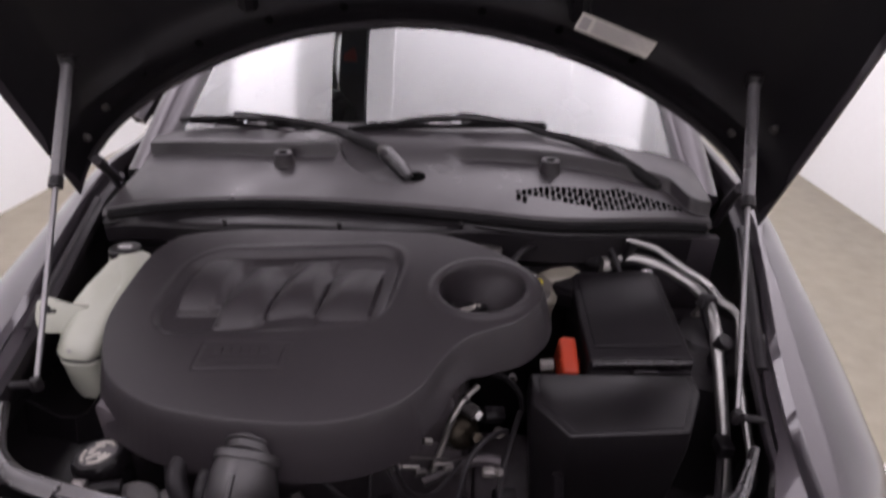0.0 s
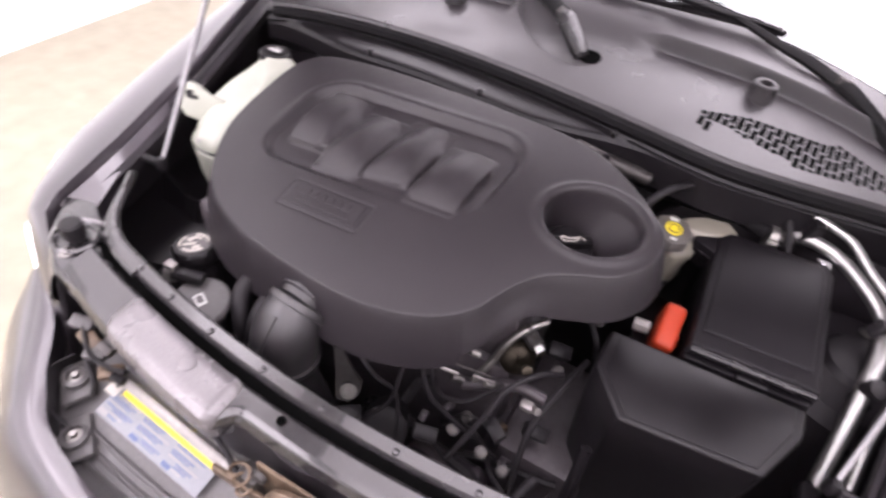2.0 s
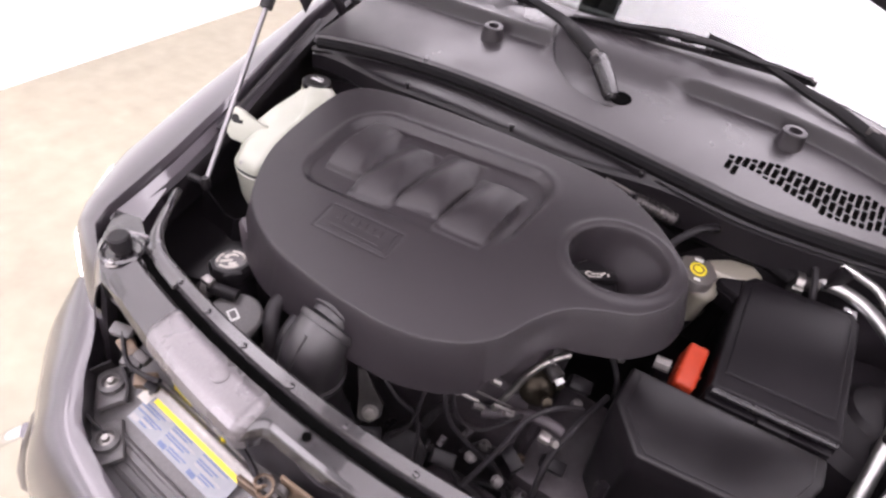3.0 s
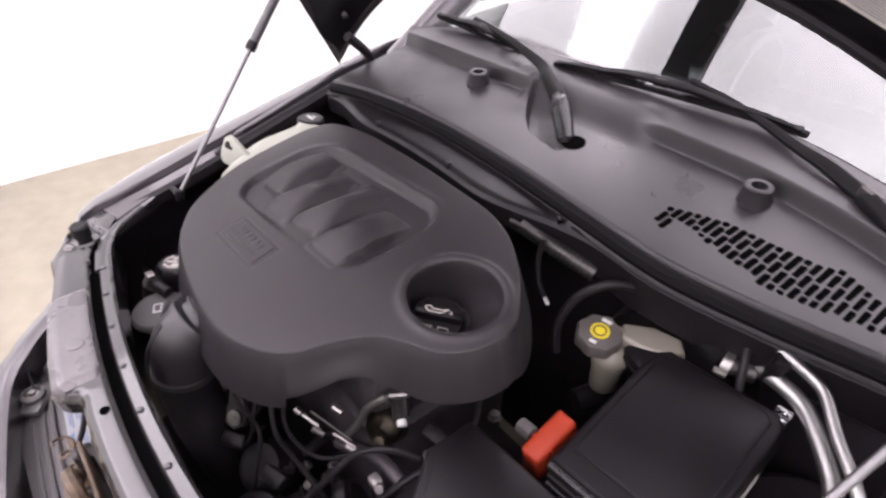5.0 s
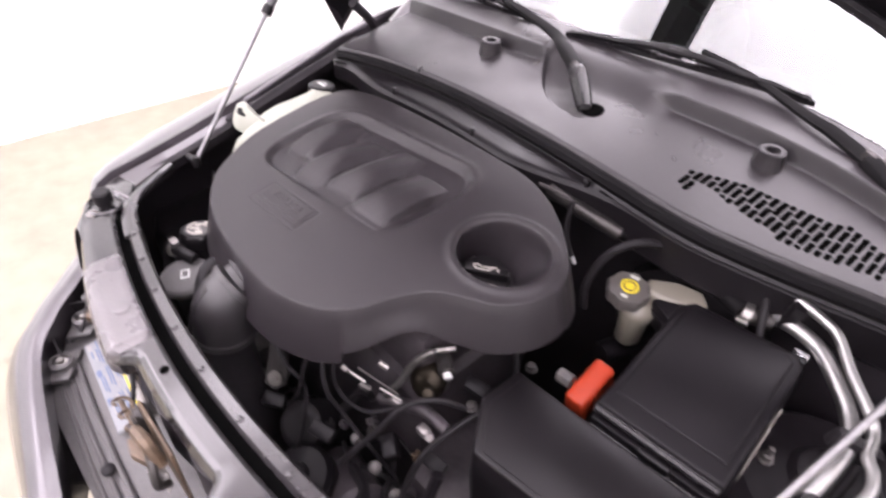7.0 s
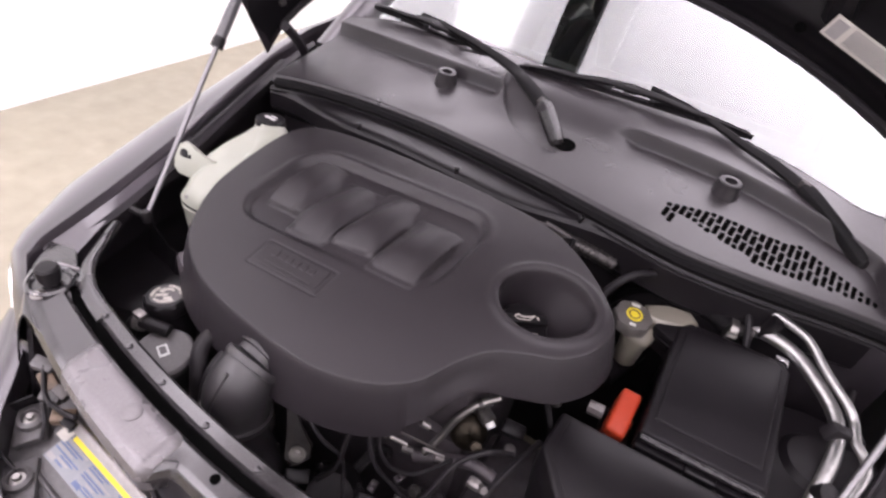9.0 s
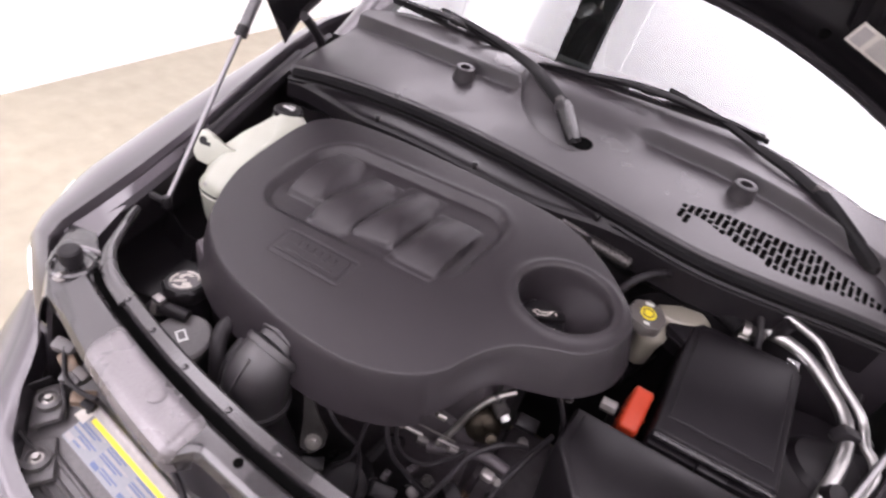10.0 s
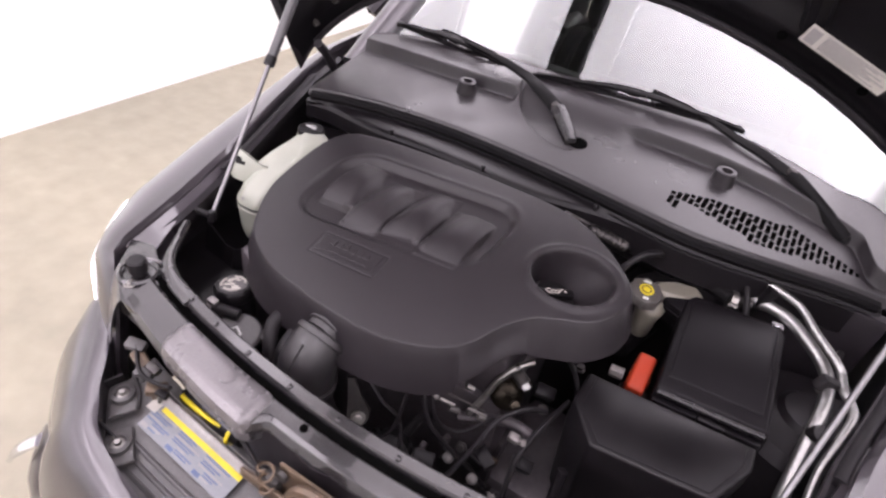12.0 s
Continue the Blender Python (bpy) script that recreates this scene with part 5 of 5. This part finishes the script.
for x, y, z, a in ((0.06, -0.70, 0.735, 20), (0.145, -0.64, 0.735, -30), (0.20, -0.60, 0.715, 10), (-0.06, -0.715, 0.70, 40), (0.18, -0.50, 0.79, 15)):
    part("plug_connector", box(-0.018, 0.018, -0.011, 0.011, -0.012, 0.012, 0.003, Matrix.Translation((x, y, z)) @ pose(0, 0, 0, 25, 10, a)), M_PLASTIC2, eng)

# intake duct
duct = thing("intake_duct", "black ribbed rubber intake elbow below the engine cover", "intake duct")
part("neck", tube([(-0.148, -0.640, 0.878), (-0.150, -0.670, 0.888), (-0.152, -0.697, 0.880)], 0.0325, 28, 6), M_DUCT, duct)
for k in range(4):
    p = Vector((-0.149, -0.654, 0.884)).lerp(Vector((-0.152, -0.688, 0.884)), k / 3)
    part("rib", lathe([(0.030, -0.0035), (0.0365, -0.0015), (0.0365, 0.0015), (0.030, 0.0035)], 28, facing(p, (-0.08, -0.98, 0.12 - 0.13 * k))), M_DUCT, duct)
part("hose_clamp", lathe([(0.034, -0.007), (0.0445, -0.005), (0.0455, 0.0), (0.0445, 0.005), (0.036, 0.007)], 28, facing((-0.152, -0.700, 0.876), (-0.06, -0.86, -0.5))), M_DUCT, duct)
part("elbow", tube([(-0.152, -0.696, 0.879), (-0.154, -0.713, 0.866), (-0.157, -0.726, 0.840), (-0.159, -0.731, 0.800)], 0.05, 32, 8, radii=[0.038, 0.043, 0.047, 0.048]), M_DUCT, duct)
part("rim", tube([(-0.158, -0.731, 0.806), (-0.1585, -0.732, 0.796)], 0.0515, 32), M_DUCT, duct)
part("lower_pipe", tube([(-0.158, -0.731, 0.802), (-0.150, -0.738, 0.75), (-0.125, -0.735, 0.68), (-0.11, -0.72, 0.58)], 0.044, 24), M_RUBBER, duct)
part("seam", tube([(-0.154, -0.742, 0.897), (-0.158, -0.767, 0.866), (-0.161, -0.780, 0.830), (-0.162, -0.784, 0.797)], 0.0035, 6), M_DUCT, duct)

# small reservoirs at the front
ps = thing("power_steering_reservoir", "black fluid reservoir with a silvery printed cap", "reservoir")
pm = Matrix.Translation((-0.392, -0.660, 0.802)) @ pose(0, 0, 0, -6, -4, 20)
part("body", lathe([(0.034, -0.16), (0.036, -0.02), (0.030, -0.004), (0.030, 0.0)], 24, pm), M_PLASTIC2, ps)
pc = part("cap", lathe([(0.034, -0.006), (0.036, 0.0), (0.036, 0.016), (0.032, 0.021), (0.0, 0.021)], 36, pm, 0.03, 9), M_PLASTIC, ps)
part("cap_recess", lathe([(0.026, 0.0212), (0.026, 0.0216), (0.0, 0.0217)], 28, pm), M_SHROUD, pc)
for a0, a1, r in ((20, 110, 0.0215), (150, 215, 0.0215), (240, 330, 0.0205), (60, 150, 0.0135)):
    arc = [pm @ Vector((r * math.cos(radians(a)), r * math.sin(radians(a)), 0.0222)) for a in np.linspace(a0, a1, 7)]
    part("print_arc", tube(arc, 0.0022, 6, 1), M_PAPER, pc, "silvery print")
for x, y, w, h, turn in ((-0.006, -0.004, 0.0095, 0.003, 24), (0.007, -0.009, 0.006, 0.0042, 24), (-0.010, 0.006, 0.004, 0.004, -10)):
    part("print_mark", box(-w, w, -h, h, 0.0218, 0.0224, 0, pm @ pose(x, y, 0, 0, 0, turn)), M_PAPER, pc)
ws2 = thing("washer_filler", "grey washer filler lid with a white pictogram", "washer filler")
wm = Matrix.Translation((-0.327, -0.722, 0.782)) @ pose(0, 0, 0, 4, 3, -25)
part("neck", lathe([(0.030, -0.14), (0.030, -0.03), (0.040, -0.004), (0.040, 0.0)], 24, wm), M_PLASTIC, ws2)
wl = part("lid", mix(lathe([(0.044, -0.008), (0.046, -0.004), (0.046, 0.006), (0.042, 0.010), (0.0, 0.011)], 30, wm), box(0.030, 0.062, -0.010, 0.010, -0.004, 0.006, 0.003, wm @ pose(0, 0, 0, 0, 0, 60))), M_SHROUD, ws2)
for q in ((-0.016, 0.016, -0.010, -0.006), (-0.016, 0.016, 0.008, 0.012), (-0.016, -0.012, -0.006, 0.008), (0.010, 0.016, -0.006, 0.008)):
    part("pictogram", box(*q, 0.0112, 0.0118, 0, wm @ Matrix.Scale(0.7, 4) @ Matrix.Translation((0, 0, 0.0048))), M_WHITE, wl)
hc = thing("overflow_hose", "black hose with a bright spring clamp", "hose")
part("hose", tube([(-0.345, -0.695, 0.80), (-0.375, -0.705, 0.803), (-0.405, -0.712, 0.795), (-0.43, -0.72, 0.74)], 0.011, 12), M_RUBBER, hc)
part("spring_clamp", mix(lathe([(0.0115, -0.006), (0.014, -0.006), (0.014, 0.006), (0.0115, 0.006)], 18, facing((-0.394, -0.7095, 0.799), (-1, -0.2, -0.25))), box(-0.010, 0.010, -0.007, 0.007, 0.012, 0.024, 0.002, Matrix.Translation((-0.393, -0.708, 0.797)))), M_CAST, hc)
shelf = part("bay_ledge", prism([(-0.66, -0.66), (-0.56, -0.70), (-0.44, -0.66), (-0.42, -0.50), (-0.44, -0.24), (-0.68, -0.22)], 0.52, 0.735, 0.012), M_PLASTIC, car, "black plastic ledge below the coolant tank")

# ---- brake side ----
bk = thing("brake_fluid_reservoir", "yellowed brake fluid reservoir with a grey lobed cap", "reservoir")
part("tank", loft([[(0.278 + 0.028 * k * math.cos(a), -0.256 + 0.030 * k * math.sin(a), z) for a in np.linspace(0, 2 * math.pi, 24, endpoint=False)] for z, k in ((0.806, 0.55), (0.812, 0.72), (0.850, 0.80), (0.866, 0.92), (0.872, 1.0), (0.882, 1.0), (0.886, 0.9), (0.894, 0.7), (0.898, 0.5))]), M_BRAKE, bk)
part("tank_arm", prism([(0.270, -0.252), (0.300, -0.250), (0.326, -0.242), (0.348, -0.230), (0.358, -0.206), (0.340, -0.186), (0.300, -0.196), (0.268, -0.222)], 0.862, 0.914, 0.009, 3), M_BRAKE, bk)
bm2 = Matrix.Translation((0.258, -0.266, 0.892)) @ pose(0, 0, 0, 8, 2, 12)
bc = part("cap", lathe([(0.027, 0.0), (0.032, 0.004), (0.033, 0.018), (0.030, 0.024), (0.016, 0.025), (0.0, 0.025)], 64, bm2, 0.045, 8), mat("grey_cap_plastic", (0.055, 0.050, 0.047), 0.5, grain=300, vary=0.15, bump=0.15), bk, "grey lobed screw cap")
part("yellow_mark", lathe([(0.0138, 0.025), (0.0138, 0.0262), (0.0, 0.0263)], 24, bm2), M_YELLOW, bc, "yellow warning disc")
part("mark_ring", lathe([(0.010, 0.0262), (0.010, 0.0268), (0.0075, 0.0268), (0.0075, 0.0262)], 20, bm2), M_RUST, bc)
part("print_mark", box(-0.007, 0.007, 0.018, 0.024, 0.0245, 0.0256, 0, bm2), M_WHITE, bc)
part("print_mark", box(-0.005, 0.005, -0.024, -0.019, 0.0245, 0.0256, 0, bm2), M_WHITE, bc)
part("master_cylinder", tube([(0.26, -0.29, 0.775), (0.29, -0.20, 0.78), (0.31, -0.14, 0.79)], 0.020, 14), M_PLASTIC2, bk)
lone("brake_booster", lathe([(0.0, 0.0), (0.06, 0.0), (0.12, 0.02), (0.125, 0.06), (0.12, 0.08)], 40, facing((0.33, -0.195, 0.80), (0, 1, 0))), M_PLASTIC, "black round brake booster at the firewall", "brake booster")
lone("vacuum_hose", tube([(0.205, -0.285, 0.84), (0.196, -0.280, 0.885), (0.205, -0.262, 0.935), (0.228, -0.238, 0.962), (0.250, -0.215, 0.966), (0.262, -0.195, 0.955)], 0.0068, 12), M_RUBBER, "black bent rubber vacuum hose", "hose")
hh = thing("heater_hose", "black heater hose with a bright clamp", "hose")
part("hose", tube([(0.182, -0.192, 0.942), (0.24, -0.176, 0.934), (0.32, -0.168, 0.928), (0.398, -0.186, 0.919)], 0.0155, 14), M_SEAL, hh)
part("clamp", mix(lathe([(0.016, -0.006), (0.0185, -0.006), (0.0185, 0.006), (0.016, 0.006)], 22, facing((0.404, -0.188, 0.918), (1, 0.2, -0.05))), tube([(0.398, -0.211, 0.921), (0.414, -0.208, 0.921)], 0.005, 8)), M_GASK, hh, "bright worm-drive clamp")
part("metal_end", tube([(0.40, -0.189, 0.918), (0.435, -0.172, 0.916)], 0.013, 12), M_BOLT, hh)
rp = thing("rear_pipe", "thin bright pipes behind the engine cover", "pipe")
part("pipe", tube([(0.060, -0.232, 0.972), (0.10, -0.222, 0.962), (0.15, -0.210, 0.950), (0.190, -0.200, 0.941)], 0.0115, 12), M_BOLT, rp)
for k in range(9):
    q = Vector((0.118, -0.218, 0.9575)).lerp(Vector((0.186, -0.201, 0.942)), k / 8)
    part("pipe_band", tube([q, q + Vector((0.004, 0.001, -0.001))], 0.0135, 14), M_BOLT, rp)
part("hold_down_rod", tube([(0.052, -0.250, 0.985), (0.085, -0.243, 0.984), (0.118, -0.236, 0.975)], 0.0042, 8), M_BOLT, rp)
rc = thing("selector_cable", "black cable with a pale tip hanging by the firewall", "cable")
part("cable", tube([(0.118, -0.245, 0.985), (0.122, -0.255, 0.95), (0.135, -0.262, 0.92), (0.148, -0.260, 0.898)], 0.0045, 8), M_RUBBER, rc)
part("tip", tube([(0.146, -0.260, 0.902), (0.155, -0.258, 0.886)], 0.0035, 8), M_WHITE, rc)

# air-conditioning lines
ac = thing("air_conditioning_lines", "two bright aluminium pipes with a black clamp", "pipe")
part("wide_line", tube([(0.428, -0.165, 0.920), (0.462, -0.176, 0.930), (0.500, -0.190, 0.930), (0.535, -0.222, 0.925), (0.570, -0.262, 0.914), (0.582, -0.300, 0.902), (0.580, -0.345, 0.888), (0.574, -0.390, 0.862), (0.571, -0.440, 0.822), (0.568, -0.50, 0.765), (0.566, -0.56, 0.69)], 0.0108, 14), M_ALU, ac)
part("narrow_line", tube([(0.40, -0.150, 0.965), (0.452, -0.165, 0.965), (0.492, -0.170, 0.958), (0.513, -0.180, 0.953), (0.545, -0.215, 0.940), (0.582, -0.250, 0.928), (0.596, -0.268, 0.918), (0.602, -0.300, 0.913), (0.614, -0.318, 0.910), (0.619, -0.345, 0.903), (0.606, -0.395, 0.882), (0.597, -0.437, 0.850), (0.598, -0.490, 0.803), (0.598, -0.545, 0.755), (0.592, -0.568, 0.736), (0.575, -0.579, 0.728), (0.524, -0.591, 0.720), (0.499, -0.61, 0.705), (0.471, -0.632, 0.680), (0.464, -0.655, 0.65), (0.462, -0.66, 0.58)], 0.0072, 12), M_ALU, ac)
part("line_clamp", box(-0.030, 0.028, -0.010, 0.010, -0.014, 0.014, 0.005, Matrix.Translation((0.588, -0.290, 0.905)) @ pose(0, 0, 0, 0, 18, 25)), M_RUBBER, ac)
part("service_port", mix(lathe([(0.012, 0), (0.012, 0.012), (0.014, 0.013), (0.014, 0.022), (0.0, 0.023)], 18, facing((0.576, -0.382, 0.870), (0.3, -0.4, 0.9))), tube([(0.574, -0.385, 0.864), (0.577, -0.384, 0.872)], 0.010, 10)), M_PLASTIC, ac)
part("pipe_joint", mix(tube([(0.530, -0.590, 0.721), (0.514, -0.600, 0.713)], 0.013, 12), lathe([(0.0125, -0.006), (0.0125, 0.006)], 6, facing((0.500, -0.609, 0.706), (-0.7, -0.5, -0.5)))), M_GASK, ac)
part("upper_clip", box(-0.008, 0.010, -0.010, 0.010, -0.024, 0.022, 0.003, Matrix.Translation((0.452, -0.174, 0.945)) @ pose(0, 0, 0, 10, 10, 20)), M_PLASTIC, ac)
part("sensor_lead", tube([(0.405, -0.155, 0.955), (0.420, -0.185, 0.945), (0.432, -0.205, 0.918), (0.442, -0.215, 0.895)], 0.0055, 8), M_RUBBER, ac)

# spring towers and inner wings
for side in (-1, 1):
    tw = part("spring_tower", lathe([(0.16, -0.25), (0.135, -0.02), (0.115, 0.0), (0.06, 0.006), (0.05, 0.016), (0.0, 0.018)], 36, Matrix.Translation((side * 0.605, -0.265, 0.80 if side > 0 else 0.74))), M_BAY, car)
    if side > 0:
        for a in (200, 320, 80):
            p = Vector((0.605 + 0.085 * math.cos(radians(a)), -0.265 + 0.085 * math.sin(radians(a)), 0.802))
            part("tower_stud", lathe([(0.011, 0), (0.011, 0.003), (0.008, 0.004), (0.008, 0.012), (0.004, 0.013), (0.004, 0.026), (0, 0.026)], 8, Matrix.Translation(p)), M_GASK, tw)
part("inner_wing_floor", box(0.30, 0.66, -0.72, -0.12, 0.50, 0.54, 0.01), M_DEEP, car)
ap = thing("wing_loom", "black wiring and small clips along the inner wing", "wiring")
part("loom", tube([(0.62, -0.13, 0.87), (0.60, -0.36, 0.80), (0.575, -0.46, 0.78), (0.54, -0.56, 0.76), (0.50, -0.66, 0.74)], 0.006, 10), M_RUBBER, ap)
for p in ((0.60, -0.35, 0.815), (0.585, -0.43, 0.80), (0.552, -0.53, 0.78)):
    part("clip", box(-0.012, 0.012, -0.016, 0.016, -0.012, 0.012, 0.003, Matrix.Translation(p)), M_PLASTIC2, ap)

# wires, small hoses and fittings in front of the engine
rng = random.Random(7)
for k in range(9):
    x, y = rng.uniform(-0.10, 0.24), rng.uniform(-0.74, -0.60)
    if y < -0.70 and x > 0.20:
        continue
    z = rng.uniform(0.58, 0.67)
    a = rng.uniform(0, 6.3)
    pts = [Vector((x, y, z))]
    for i in range(4):
        a += rng.uniform(-0.9, 0.9)
        pts.append(pts[-1] + Vector((0.05 * math.cos(a), 0.035 * math.sin(a), rng.uniform(-0.03, 0.03))))
    pts = [Vector((min(max(p.x, -0.12), 0.26), min(max(p.y, -0.76), -0.58), min(p.z, 0.70))) for p in pts]
    part("small_hose", tube(pts, rng.choice((0.003, 0.004, 0.006, 0.009)), 7, 5), M_RUBBER, eng)
for k in range(12):
    p = Vector((rng.uniform(-0.09, 0.24), rng.uniform(-0.74, -0.59), rng.uniform(0.61, 0.675)))
    w = rng.uniform(0.005, 0.012)
    turn = pose(*p, rng.uniform(-40, 40), rng.uniform(-40, 40), rng.uniform(0, 180))
    part("fitting", mix(box(-w, w, -0.6 * w, 0.6 * w, -0.7 * w, 0.7 * w, 0.15 * w, turn, 1), lathe([(0.35 * w, 0.7 * w), (0.35 * w, 1.3 * w), (0.2 * w, 1.4 * w)], 8, turn)), (M_DEEP, M_RUBBER, M_PLASTIC2, M_DEEP, M_RUST)[k % 5], eng)

# connectors and cables at the end of the radiator support
hl = thing("headlamp_connectors", "grimy connectors and cables beside the radiator support", "wiring")
for x, y, z, a, w, mt in ((-0.425, -0.842, 0.795, 20, 0.016, M_SHROUD), (-0.405, -0.850, 0.780, -15, 0.018, M_RUST), (-0.385, -0.862, 0.775, 30, 0.014, M_SHROUD), (-0.372, -0.852, 0.785, 0, 0.012, M_BOLT), (-0.350, -0.868, 0.765, 45, 0.016, M_RUST), (-0.330, -0.872, 0.772, 10, 0.010, M_PLASTIC2)):
    part("connector", mix(box(-w, w, -0.6 * w, 0.6 * w, -0.6 * w, 0.6 * w, 0.2 * w, pose(x, y, z, 15, 10, a)), tube([(x, y, z), (x - 0.02, y + 0.004, z - 0.04)], 0.35 * w, 8)), mt, hl)
for pts in (((-0.42, -0.845, 0.80), (-0.385, -0.868, 0.785), (-0.345, -0.872, 0.79), (-0.31, -0.868, 0.80)), ((-0.41, -0.865, 0.76), (-0.37, -0.885, 0.755), (-0.36, -0.90, 0.74))):
    part("cable", tube(pts, 0.0035, 8), M_RUBBER, hl)

# ribs and folded edge along the front of the radiator shroud
for k in range(3):
    part("shroud_rib", tube([(x, -0.944 - 0.016 * k + 0.16 * x * x, 0.684 - 0.006 * k) for x in (-0.36, -0.27, -0.18, -0.09, 0.0, 0.09, 0.18, 0.27, 0.36)], 0.004, 8, 3), M_SHROUD, car)
for x, y in ((-0.12, -0.955), (0.06, -0.960), (0.25, -0.945)):
    part("shroud_clip", lathe([(0.010, 0), (0.010, 0.004), (0.006, 0.007), (0.0, 0.007)], 12, Matrix.Translation((x, y, 0.684))), M_RUBBER, car)
